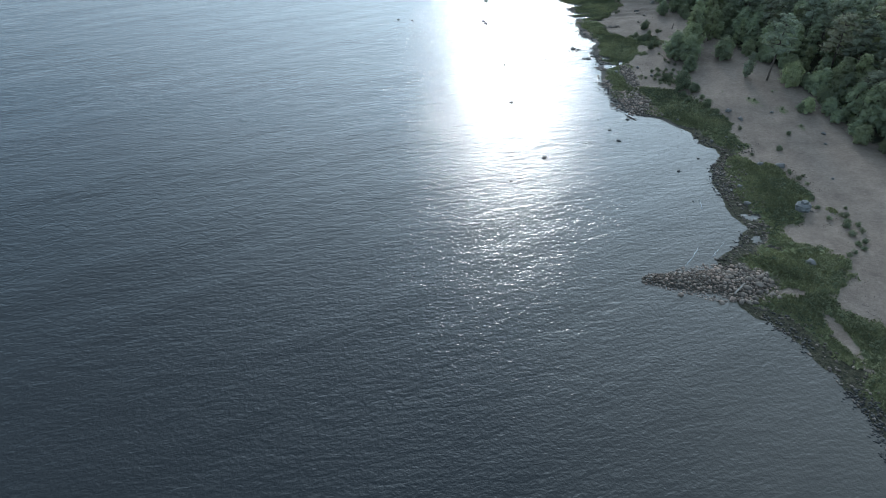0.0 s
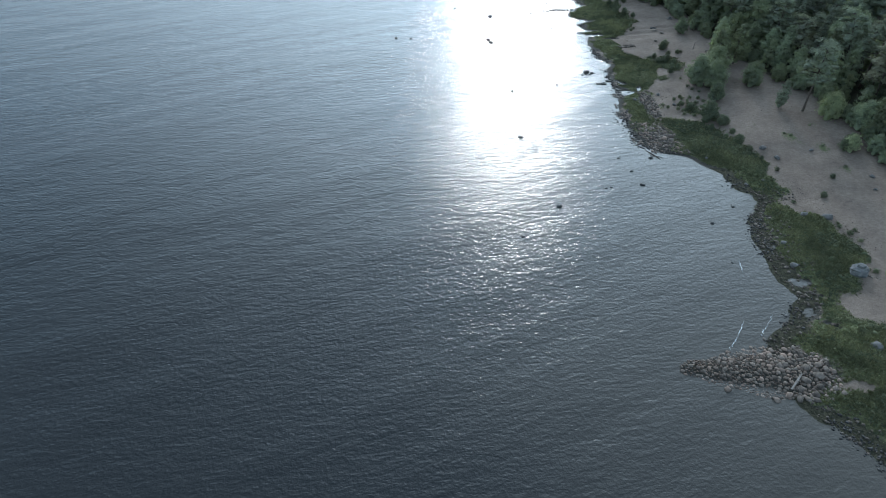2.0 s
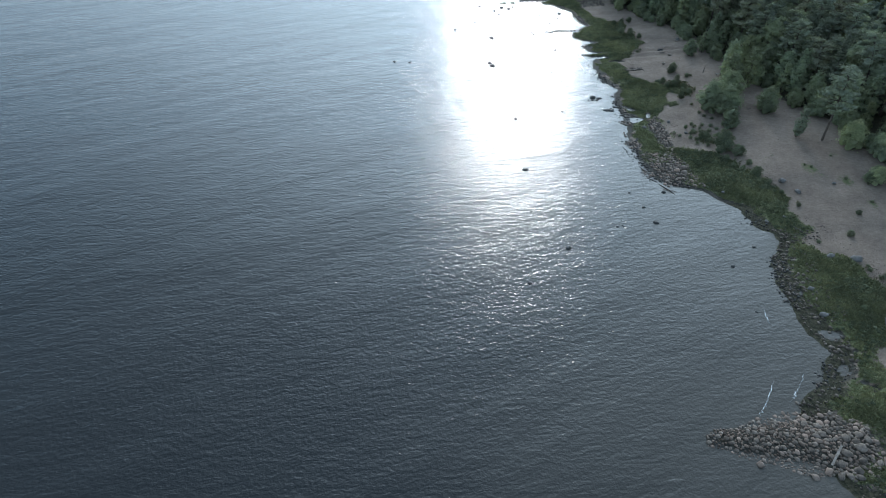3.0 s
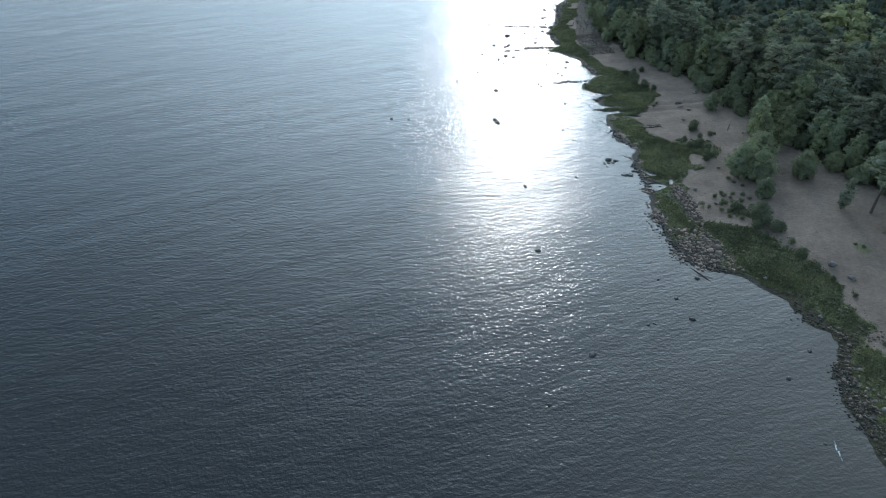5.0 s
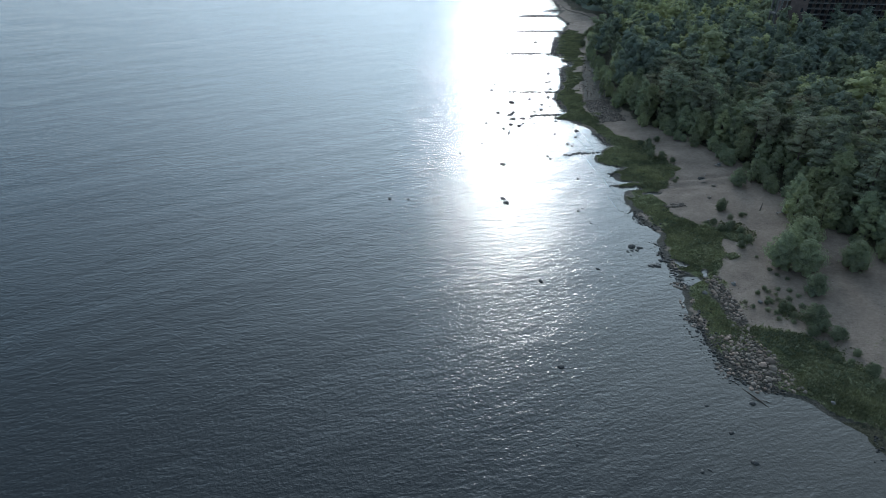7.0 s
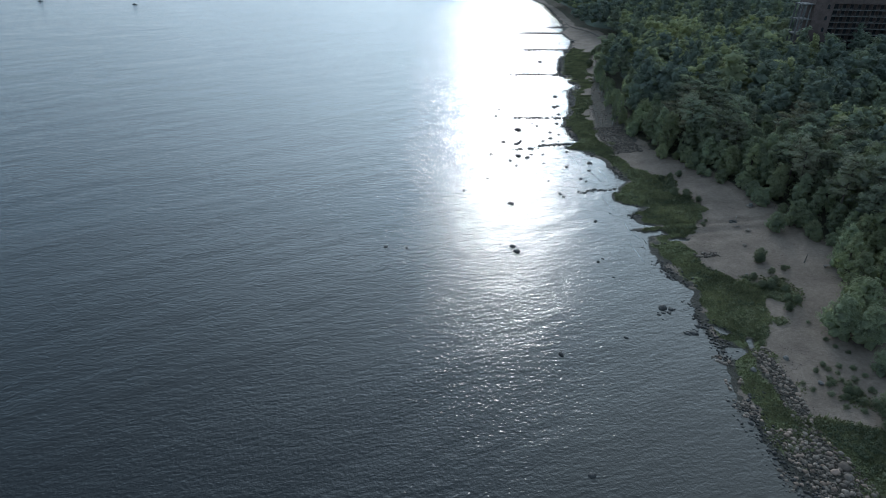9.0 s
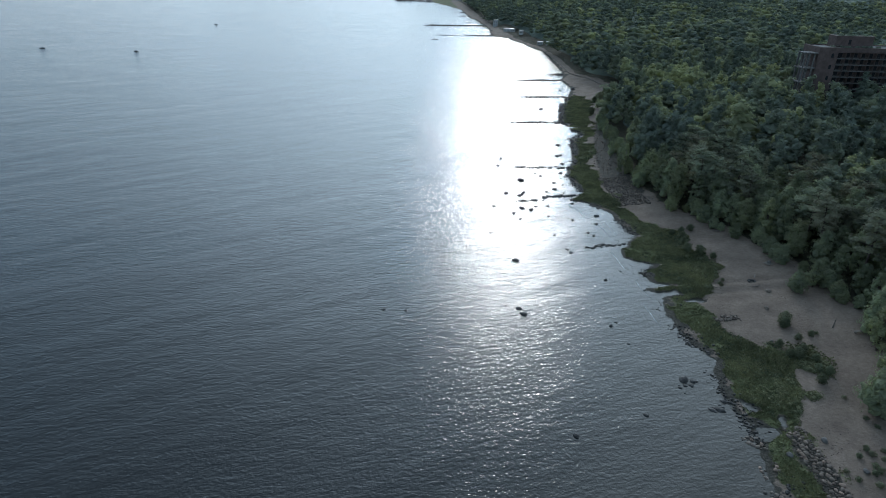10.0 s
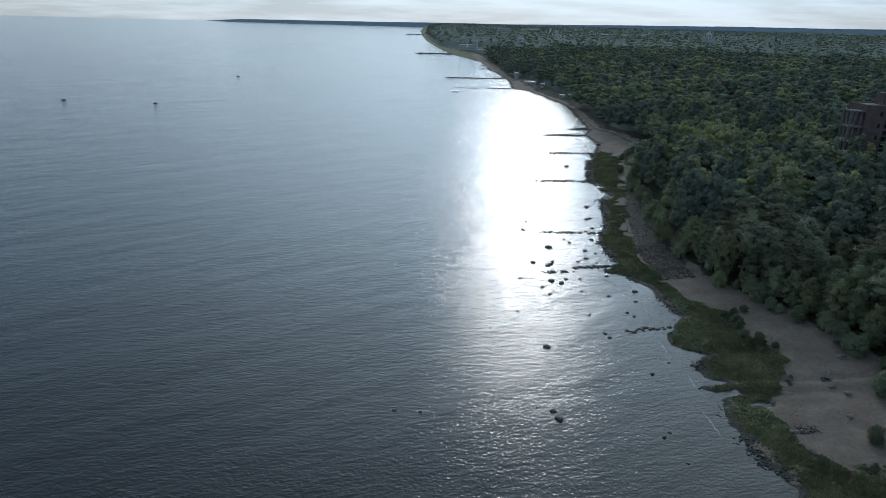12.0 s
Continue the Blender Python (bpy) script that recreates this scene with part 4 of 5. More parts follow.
# small stones strewn along the water's edge
g = np.random.default_rng(8)
rows = []
for k in range(9000):
    y = 30 + 450 * g.random() ** 1.25
    d = 1.3 * g.normal() + (0.2 if g.random() < 0.8 else 4 * g.random())
    x = float(shore_x(y)) + d
    if (not 76 < y < 132 or g.random() < 0.75) and value_noise(np.array(x), np.array(y), 9.0, 77, 2) > 0.04 + 0.3 * (d < -1.5):
        rows.append((x - (1.5 * g.random() if 140 < y < 215 else 0), y, (0.09 + 0.22 * g.random() ** 2.2) * (1 + max(0, y - 200) / 300) * (1.2 if 140 < y < 215 else 1)))
tagged(new("shore_stones", stones_mesh("shore_stones", rows, WET_STONE, 0.1)), "small dark stones strewn along the waterline", "stones", kind="stuff")
rows = []
for k in range(2600):
    y = 286 + (28 if k % 3 else 110) * g.random()
    x = float(np.interp(y, GRASS[:, 0], GRASS[:, 1])) + 0.5 + 10 * g.random()
    if x < forest_x(y) + 1 and (k % 3 or g.random() < 0.5):
        rows.append((x, y, 0.13 + 0.3 * g.random() ** 2))
for k in range(900):
    y = 78 + 48 * g.random()
    if y > 98 or g.random() < 0.5:
        rows.append((float(shore_x(y)) + 0.3 + (8 if y > 98 else 5) * g.random() ** 1.3, y, 0.10 + 0.3 * g.random() ** 2.4))
for k in range(420):
    y = 26 + 42 * g.random()
    rows.append((float(shore_x(y)) - 0.3 + 7 * g.random() ** 1.6, y, 0.08 + 0.24 * g.random() ** 2.6))
for k in range(60):
    rows.append((57.5 + 6 * g.random(), 213.6 + 2.2 * g.random(), 0.2 + 0.25 * g.random()))
tagged(new("strand_stones", stones_mesh("strand_stones", rows, STONE, 0.2)), "grey cobbles strewn over the strand", "stones", kind="stuff")


# ---- shrubs and grass ----
BUSHES = [tree_thing("willow_shrub", alder(50 + k, 2.2, 0.66, 0.06, 18, 190, 0.085, 0.4), SHRUB, "low rounded green willow shrub on the sand", "shrub", "shrubs along the strand") for k in range(3)]
TUFTS = [tree_thing("dune_shrub", alder(60 + k, 0.75, 0.95, 0.06, 10, 90, 0.05, 0.4), SHRUB, "small dark green shrub tuft on bare sand", "shrub", "small shrubs on the sand") for k in range(2)]
for k, (x, y, h) in enumerate(((69.6, 160, 4.6), (71.4, 155.5, 2.8), (66.2, 165.5, 1.7), (72.3, 145.5, 2.4), (95.6, 141.4, 2.6), (98, 143, 3.2), (70.8, 210, 2.5), (68.4, 199, 2.4), (71, 193, 2.0), (63.8, 249.5, 2.6), (64.5, 254, 2.4), (65.5, 258, 2.6), (63.9, 262, 2.0), (66.6, 248, 2.4), (69.2, 245, 1.8), (67.0, 199.5, 1.9), (66.5, 203, 1.8), (70, 158, 3.2), (68, 157, 2.2), (74.5, 206, 1.4), (82.9, 123, 1.5), (88, 130, 1.2), (67, 263, 2.0), (70, 264, 2.2), (86, 456, 4.5), (90, 462, 4.5), (82, 450, 3.5), (74, 420, 4.0), (72.0, 212, 2.6), (69.9, 200.5, 2.2), (68.3, 190.5, 2.0), (72.2, 155.4, 2.4), (67.2, 165.2, 1.8), (65.3, 151.8, 1.0), (68.4, 149.5, 1.4), (70.4, 148.4, 1.3), (68.2, 153.2, 1.6), (74.2, 142.5, 1.3), (69.6, 194.0, 1.9), (70.8, 197.2, 2.0), (71.4, 205.0, 1.6), (66.6, 147.6, 1.1), (72.6, 150.6, 1.5), (64.0, 171.4, 1.0), (66.0, 173.0, 1.1), (75.6, 138.8, 1.1), (77.4, 134.0, 1.0))):
    stand(BUSHES[k % 3], x, y, h / 2.4, k * 1.1)
for k, (x, y, h) in enumerate(((80.4, 111.1, 0.9), (81.2, 108.6, 1.0), (82, 106.2, 0.9), (82.6, 109.6, 0.8), (80.6, 100.4, 0.8), (80.2, 97, 0.9), (80.6, 92.9, 1.0), (82.6, 89.9, 1.3), (82.2, 87, 1.3), (83.4, 91.5, 1.2), (84.2, 93.6, 1.2), (84.6, 88, 1.0), (81.4, 83.3, 1.1), (81.5, 81.5, 1.0), (83.2, 84.2, 1.1), (77.8, 79.7, 0.9), (79.2, 80.5, 0.9), (83.5, 94, 0.9), (85, 90.2, 1.1), (80.7, 112.3, 0.7), (75.8, 121.1, 0.8), (67, 237.8, 0.9), (65.8, 234.2, 1.0), (65.6, 231.3, 1.0), (66.4, 236, 0.9), (67.6, 240, 1.0), (66.9, 232.6, 0.8), (65.2, 229.4, 0.9), (64.2, 167.6, 1.0), (65.2, 169.2, 0.9), (66.9, 168.6, 0.9), (64.6, 164.2, 1.0), (67.4, 170.6, 0.8), (71, 178, 0.8), (70.4, 180.2, 0.9), (72.4, 176.2, 0.8), (76.6, 184.6, 1.0), (70, 186, 0.7), (61, 166.6, 0.9), (60.2, 168.4, 0.8), (85.8, 147.8, 0.7), (84.7, 148.8, 0.6), (91.4, 142.8, 0.8), (92.9, 134.1, 0.7), (92.4, 152.5, 0.6), (74, 101, 0.9), (85.6, 96.4, 0.7), (75.8, 206.4, 0.8), (66.3, 171.7, 1.0), (68.6, 172.4, 0.9), (70.6, 171.6, 1.0), (65.2, 168.0, 1.1), (67.2, 167.2, 1.3), (69.0, 168.4, 1.1), (70.2, 165.4, 1.2), (63.4, 165.2, 1.0), (65.6, 164.4, 1.2), (67.4, 163.0, 1.3), (68.8, 162.2, 1.1), (64.2, 162.2, 0.9), (66.4, 161.0, 1.0), (68.2, 165.2, 1.0), (71.4, 169.4, 0.9), (72.8, 141.2, 1.1), (74.4, 139.6, 0.9), (70.2, 143.0, 1.0), (66.8, 145.8, 1.0), (64.0, 146.4, 0.9))):
    stand(TUFTS[k % 2], x, y, h / 0.9, k * 0.9)


def grass_stuff():
    g = np.random.default_rng(12)
    n = 300000
    y = -60 + 540 * g.random(n) ** 1.02
    x = shore_x(y) - 1 + 26 * g.random(n)
    grass, pebble, forest = zones(x, y)
    keep = (grass > 0.3 + 0.5 * g.random(n)) & (height(x, y) > 0.03)
    x, y = x[keep][:70000], y[keep][:70000]
    z = height(x, y)
    tall = (0.16 + 0.2 * g.random(len(x))) * (1 + 1.6 * np.clip(value_noise(x, y, 6.0, 92, 3), -0.45, 1)) * np.clip(0.45 + z, 0.4, 1.2)
    out = []
    for k in range(4):
        th = 6.28 * g.random(len(x))
        w = 0.11 + 0.12 * g.random(len(x))
        c, sn = np.cos(th), np.sin(th)
        bx, by = x + 0.12 * g.normal(size=len(x)), y + 0.12 * g.normal(size=len(x))
        lean = tall * 0.5
        out.append(np.stack((np.stack((bx - c * w, by - sn * w, z - 0.03), -1), np.stack((bx + c * w, by + sn * w, z - 0.03), -1), np.stack((bx + lean * g.normal(size=len(x)), by + lean * g.normal(size=len(x)), z + tall), -1)), 1))
    t = np.concatenate(out).reshape(-1, 3)
    tagged(new("shore_grass", mesh_of("shore_grass", t, np.arange(len(t)).reshape(-1, 3), BLADE)), "tufted green shore grass and sedge", "grass", kind="stuff")


grass_stuff()


def meadow_clumps():
    """Low leafy herbs and sedge cushions over the green strip, joined."""
    g = np.random.default_rng(14)
    n = 40000
    y = 32 + 440 * g.random(n) ** 1.2
    x = shore_x(y) + 1 + 26 * g.random(n)
    grass, pebble, forest = zones(x, y)
    z = height(x, y)
    inner = np.clip((z - 0.25) / 0.8, 0, 1)
    keep = (grass > 0.5) & (z > 0.1) & (g.random(n) < 0.12 + 0.5 * inner) & (value_noise(x, y, 8.0, 95, 3) > -0.15)
    x, y, z, inner = x[keep][:2600], y[keep][:2600], z[keep][:2600], inner[keep][:2600]
    verts, tris, tones, base = [], [], [], 0
    for k in range(len(x)):
        r = (0.28 + 0.45 * g.random() ** 2) * (0.7 + 0.7 * inner[k])
        v, f = BLOBS[1][k % 6]
        q = leaf_sprays(g, [(x[k], y[k], z[k] + 0.25 * r)], [(r * 1.1, r * 1.1, r * 0.7)], 34, 0.12)
        v = v * (r * 0.5, r * 0.5, r * 0.35) + (x[k], y[k], z[k] + 0.1 * r)
        verts += [v, q.reshape(-1, 3)]
        tris += [f + base, np.arange(len(q) * 3).reshape(-1, 3) + base + len(v)]
        tones.append(np.full(len(v) + len(q) * 3, np.clip(0.48 + 1.0 * value_noise(x[k], y[k], 7.0, 96, 2) + 0.2 * g.normal(), 0, 1)))
        base += len(v) + len(q) * 3
    me = mesh_of("shore_herbs", np.concatenate(verts), np.concatenate(tris), HERB, True)
    me.attributes.new("tone", "FLOAT", "POINT").data.foreach_set("value", np.concatenate(tones).astype(np.float32))
    tagged(new("shore_herbs", me), "low leafy green herbs and cushions on the strand", "herbs", kind="stuff")


meadow_clumps()


# litter of twigs and leaves on the sand
g = np.random.default_rng(18)
bits = []
for k in range(2600):
    y = 60 + 210 * g.random()
    edge = float(np.interp(y, GRASS[:, 0], GRASS[:, 1]))
    x = edge + (2.5 * abs(g.normal()) if k % 2 else (forest_x(y) - edge) * g.random())
    if x < forest_x(y) and value_noise(np.array(x), np.array(y), 7.0, 99, 2) > 0.05 * (k % 2 == 0):
        bits.append((x, y, 0.04 + 0.09 * g.random() ** 2))
tagged(new("sand_litter", stones_mesh("sand_litter", bits, BARK, 0.2)), "dark twigs and litter strewn over the sand", "litter", kind="stuff")


# ---- made things ----
def box(x0, x1, y0, y1, z0, z1):
    v = np.array([(x, y, z) for z in (z0, z1) for y in (y0, y1) for x in (x0, x1)], float)
    f = np.array([(0, 2, 3, 1), (4, 5, 7, 6), (0, 1, 5, 4), (2, 6, 7, 3), (0, 4, 6, 2), (1, 3, 7, 5)])
    return v, f


def boxes(name, rows, mat):
    return mesh_of(name, *join([box(*r) for r in rows]), mat)


def bevelled(name, rows, mat, width=0.03):
    """Boxes with softened edges, as one mesh."""
    bm = bmesh.new()
    for x0, x1, y0, y1, z0, z1 in rows:
        m = Matrix.Translation(((x0 + x1) / 2, (y0 + y1) / 2, (z0 + z1) / 2)) @ Matrix.Diagonal((x1 - x0, y1 - y0, z1 - z0, 1))
        bmesh.ops.create_cube(bm, size=1.0, matrix=m)
    bmesh.ops.bevel(bm, geom=bm.edges[:], offset=width, segments=1, affect="EDGES")
    me = bpy.data.meshes.new(name)
    bm.to_mesh(me)
    bm.free()
    me.materials.append(mat)
    return me


def at_ground(ob, x, y, turn=0, lift=0.0):
    ob.matrix_basis = Matrix.Translation((x, y, float(height(x, y)) + lift)) @ Matrix.Rotation(radians(turn), 4, "Z")
    return ob


def prism(name, sides, radii, heights, mat, seed):
    """A rough many-sided block of stacked, narrowing rings."""
    g, v, f = np.random.default_rng(seed), [], []
    for r, z in zip(radii, heights):
        for k in range(sides):
            th = 2 * math.pi * k / sides + 0.25
            q = r * (1 + 0.09 * g.normal())
            v.append((q * math.cos(th), q * math.sin(th) * 0.9, z + 0.05 * g.normal()))
    n = len(radii)
    for j in range(n - 1):
        for k in range(sides):
            f.append((j * sides + k, j * sides + (k + 1) % sides, (j + 1) * sides + (k + 1) % sides, (j + 1) * sides + k))
    me = bpy.data.meshes.new(name)
    me.from_pydata(v, [], f + [tuple(range((n - 1) * sides, n * sides))])
    me.materials.append(mat)
    return me


block = tagged(new("stone_block"), "large grey faceted concrete block with a smaller one on top", "block")
at_ground(block, 77.1, 97.1, 20)
part("base_block", prism("base_block", 7, (1.7, 1.75, 1.6, 1.62, 1.3, 1.25), (-0.3, 0.55, 0.62, 1.15, 1.25, 1.4), CONCRETE, 4), block)
part("cap_block", prism("cap_block", 5, (0.78, 0.8, 0.6), (1.3, 1.85, 2.0), CONCRETE, 6), block)


def log_mesh(length, r, seed):
    g = np.random.default_rng(seed)
    pts = [(t * length, 0.05 * length * g.normal() * t, r + 0.03 * g.normal()) for t in np.linspace(-0.5, 0.5, 6)]
    v, f = tube(pts, np.linspace(r, r * 0.55, 6), 7)
    bough = tube([(0.1 * length, 0, r), (0.2 * length, 0.12 * length, r * 1.8)], [r * 0.5, r * 0.2], 5)
    return mesh_of("log", *join([(v, f), bough]), DRIFT, True)


for k, (x, y, length, r, turn) in enumerate(((56.8, 34.6, 3.2, 0.12, -70), (73.7, 126, 3.0, 0.11, -60), (71.2, 197.3, 2.2, 0.13, 35), (50.6, 243, 1.6, 0.1, 80), (64.4, 105, 1.6, 0.1, -50), (78.4, 96.2, 1.8, 0.14, -60), (63.5, 228.6, 1.2, 0.1, -30), (75.2, 233.5, 1.8, 0.12, 60), (73.2, 228.0, 2.0, 0.14, 20), (78.2, 262.5, 3.0, 0.16, 15), (76.8, 263.5, 2.2, 0.14, 60), (48.2, 222.5, 2.0, 0.09, 85))):
    at_ground(tagged(new("driftwood_log", log_mesh(length, r, k)), "bleached grey driftwood log lying on the shore", "driftwood", "driftwood along the shore"), x, y, turn)
bough = [tube([(49.1, 144.4, -0.12), (50.2, 142.6, 0.06), (51.3, 140.6, 0.14), (52.4, 138.7, -0.1)], [0.05, 0.09, 0.12, 0.06], 6), tube([(51.3, 140.6, 0.14), (52.3, 140.5, 0.1), (53.2, 139.8, -0.08)], [0.07, 0.05, 0.03], 5), tube([(51.3, 140.6, 0.14), (50.4, 141.0, 0.08), (49.6, 141.4, -0.1)], [0.06, 0.05, 0.03], 5)]
tagged(new("fallen_branch", mesh_of("fallen_branch", *join(bough), BARK, True)), "dark forked branch lying half sunk in shallow water", "branch")
plank = tagged(new("timber_plank", bevelled("timber_plank", [(-2.3, 2.3, -0.15, 0.15, 0, 0.1)], DRIFT)), "pale weathered timber plank resting on the spit stones", "plank")
plank.matrix_basis = Matrix.Translation((54.1, 70.6, float(height(54.1, 70.6)) + 0.62)) @ Matrix.Rotation(radians(47), 4, "Z") @ Matrix.Rotation(radians(4), 4, "Y")

# fire ring with log seats, pale stone heap on a timber pallet
ring = at_ground(tagged(new("fire_ring"), "round dark stone fire ring on the sand", "fire ring"), 73.3, 230.8)
for k in range(12):
    th = 2 * math.pi * k / 12
    st = new("stone", stone_mesh(200 + k % 3, SOOT))
    st.matrix_basis = Matrix.Translation((0.75 * math.cos(th), 0.75 * math.sin(th), 0.28)) @ Matrix.Rotation(th, 4, "Z") @ Matrix.Diagonal((0.27, 0.27, 0.42, 1))
    st.parent = ring
part("ash", mesh_of("ash", *tube([(0, 0, 0.0), (0, 0, 0.12)], [0.6, 0.55], 12), SOOT), ring, "grey ash")
heap = at_ground(tagged(new("timber_pallet"), "low dark timber pallet seat beside the wood", "pallet"), 81.1, 238.9, 25)
for k in range(5):
    part("board", bevelled("board", [(-1.1, 1.1, -0.9 + 0.38 * k, -0.58 + 0.38 * k, 0.16, 0.22)], TIMBER, 0.01), heap)
for k in (-0.8, 0.7):
    part("bearer", bevelled("bearer", [(k, k + 0.12, -0.9, 0.9, -0.05, 0.16)], TIMBER, 0.01), heap)
slab = at_ground(tagged(new("stone_heap", prism("stone_heap", 6, (0.62, 0.6, 0.4), (0.0, 0.42, 0.6), PALE, 8)), "pale stone block resting on the pallet", "stone"), 81.1, 238.9, 10, 0.22)
table = at_ground(tagged(new("timber_bench"), "weathered grey timber bench at the wood edge", "bench"), 84.2, 205.8, 20)
part("seat", bevelled("seat", [(-1.2, 1.2, -0.3, 0.3, 0.42, 0.5)], DRIFT, 0.01), table)
for k in (-0.9, 0.8):
    part("leg", bevelled("leg", [(k, k + 0.12, -0.25, 0.25, -0.05, 0.42)], TIMBER, 0.01), table)
stump = at_ground(tagged(new("broken_stump", mesh_of("broken_stump", *tube([(0, 0, -0.2), (0.05, 0, 1.0), (0.2, 0.1, 2.2)], [0.2, 0.14, 0.06], 7), DRIFT, True)), "broken grey tree stump on the sand", "stump"), 80.2, 208.1)

fence = tagged(new("timber_fence"), "weathered post and rail fence at the wood edge", "fence")
posts = [(83.2, 251.5), (84.1, 248.1), (84.8, 244.9), (85.4, 241.7), (85.9, 239.0), (86.4, 236.4)]
for x, y in posts:
    z = float(height(x, y))
    part("post", bevelled("post", [(x - 0.07, x + 0.07, y - 0.07, y + 0.07, z - 0.2, z + 1.25)], TIMBER, 0.01), fence)
for (x0, y0), (x1, y1) in zip(posts, posts[1:]):
    for h in (0.6, 1.1):
        part("rail", mesh_of("rail", *tube([(x0, y0, float(height(x0, y0)) + h), (x1, y1, float(height(x1, y1)) + h)], [0.05, 0.05], 6), TIMBER), fence)

# ---- the unfinished brick building ----
hall = tagged(new("brick_building"), "unfinished dark red brick block with concrete balcony decks above the trees", "building")
X0, X1, Y0, Y1, TOP, FLOOR = 168.5, 232.0, 391.0, 405.0, 40.6, 2.75
BASE = float(height(180, 391)) - 0.5
part("end_wall", boxes("end_wall", [(X0, 177.4, Y0, Y0 + 0.6, BASE, TOP), (X0, X0 + 0.6, Y0 + 0.6, Y1, BASE, TOP), (X0 + 0.6, X1, Y1 - 0.6, Y1, BASE, TOP), (X1 - 0.6, X1, Y0 + 2.0, Y1 - 0.6, BASE, TOP)], BRICK), hall)
part("parapet", boxes("parapet", [(177.4, X1, Y0 + 0.05, Y0 + 0.6, TOP - 2.2, TOP)], BRICK), hall)
part("roof", boxes("roof", [(X0 + 0.6, X1 - 0.6, Y0 + 0.6, Y1 - 0.6, TOP - 0.7, TOP - 0.4)], DARK_CONCRETE), hall)
part("recess_wall", boxes("recess_wall", [(177.4, X1 - 0.6, Y0 + 2.0, Y0 + 2.4, BASE, TOP - 0.7)], BRICK), hall)
for k in range(9):
    z = TOP - 2.2 - k * FLOOR
    if z - FLOOR < BASE:
        break
    if k:
        part("balcony_deck", boxes("balcony_deck", [(177.4, X1, Y0 - 0.35, Y0 + 2.0, z - 0.12, z + 0.14)], DARK_CONCRETE), hall)
        part("balcony_rail", boxes("balcony_rail", [(177.4, X1, Y0 - 0.3, Y0 - 0.22, z + 0.75, z + 0.85)], DARK_CONCRETE), hall)
    for j in range(15):
        x = 178.6 + 3.55 * j
        part("window", boxes("window", [(x, x + 1.9, Y0 + 1.92, Y0 + 1.99, z - FLOOR + 0.25, z - 0.35)], GAP), hall)
        part("divider", boxes("divider", [(x + 2.65, x + 2.8, Y0 + 0.1, Y0 + 1.99, z - FLOOR + 0.15, z - 0.13)], BRICK), hall)
for k in range(4):
    z = TOP - 3.6 - 5.1 * k
    part("stair_window", mesh_of("stair_window", np.array([(175.0 + 0.75 * a, Y0 - 0.02, z + b) for a, b in ((-0.8, -0.9), (0.8, -0.9), (0.8, 0.5), (0.5, 0.95), (0, 1.15), (-0.5, 0.95), (-0.8, 0.5))]), np.arange(7).reshape(1, 7), GAP), hall)
for x in (162.6, 164.6, 167.0):
    for y in (391.6, 397.0):
        part("column", boxes("column", [(x, x + 0.55, y, y + 0.55, BASE, 38.2)], DARK_CONCRETE), hall)
for z in (37.6, 31.0, 24.5):
    part("landing", boxes("landing", [(162.2, 168.4, 391.2, 398.0, z, z + 0.45)], DARK_CONCRETE), hall)
part("roof_house", boxes("roof_house", [(178.0, 195.5, 396.5, 403.0, TOP - 0.4, TOP + 4.6)], BRICK), hall)
part("roof_house_window", boxes("roof_house_window", [(184.0, 185.2, 396.4, 396.49, TOP + 0.9, TOP + 3.0)], GAP), hall)
g = np.random.default_rng(33)
spots = [(176 + 22 * g.random(), 392 + 4 * g.random(), TOP) if k % 2 else (179 + 15 * g.random(), 397 + 5 * g.random(), TOP + 4.7) for k in range(26)]
roof_green = leaf_sprays(g, spots, [(1.3, 1.1, 0.5)] * 26, 40, 0.25)
tagged(new("roof_scrub", sprays_mesh("roof_scrub", roof_green, CANOPY)), "green scrub growing on the ruined roof", "scrub", kind="stuff")


# ---- far shore: groynes, pavilions, white buildings ----
def ridge(name, a, b, width, tall, label, seed):
    """A low rough bank of stone between two points."""
    g = np.random.default_rng(seed)
    n = max(8, int(math.hypot(b[0] - a[0], b[1] - a[1]) / 3))
    way = np.array((b[0] - a[0], b[1] - a[1])) / math.hypot(b[0] - a[0], b[1] - a[1])
    side, v = np.array((-way[1], way[0])), []
    for k in range(n + 1):
        c = np.array(a) + (np.array(b) - np.array(a)) * k / n
        e = min(1.0, k / 3, (n - k) / 2 + 0.4)
        for off, h in ((-1, -0.6), (-0.55, 0.6), (0, 1.0), (0.55, 0.6), (1, -0.6)):
            p = c + side * off * width * (0.8 + 0.4 * g.random())
            v.append((*p, h * tall * (0.75 + 0.5 * g.random()) * (e if h > 0 else 1)))
    i = (np.arange(n)[:, None] * 5 + np.arange(4)[None]).ravel()
    tagged(new(name, mesh_of(name, np.array(v), np.stack((i, i + 1, i + 6, i + 5), -1), WET_STONE)), label, "groyne", "stone groynes")


for k, (a, b, w, h) in enumerate((((45, 528), (78, 530), 1.2, 0.7), ((68, 552), (84, 557), 1.2, 0.8), ((-32, 920), (50, 926), 1.6, 1.0), ((17, 808), (48, 809), 1.5, 0.8), ((-18, 807), (14, 808), 0.6, 0.3), ((-18, 766), (-10, 766), 1.3, 0.6), ((33, 769), (40, 768), 0.9, 0.3), ((15, 1075), (36, 1078), 2.4, 0.8), ((18, 1150), (32, 1152), 2.2, 0.8), ((-107, 1436), (-28, 1450), 7.0, 2.2), ((-48, 1412), (-28, 1416), 3.0, 1.0), ((-250, 2790), (-170, 2800), 8.0, 2.6))):
    ridge("stone_groyne", a, b, w, h, "long dark stone groyne running into the sea", 40 + k)

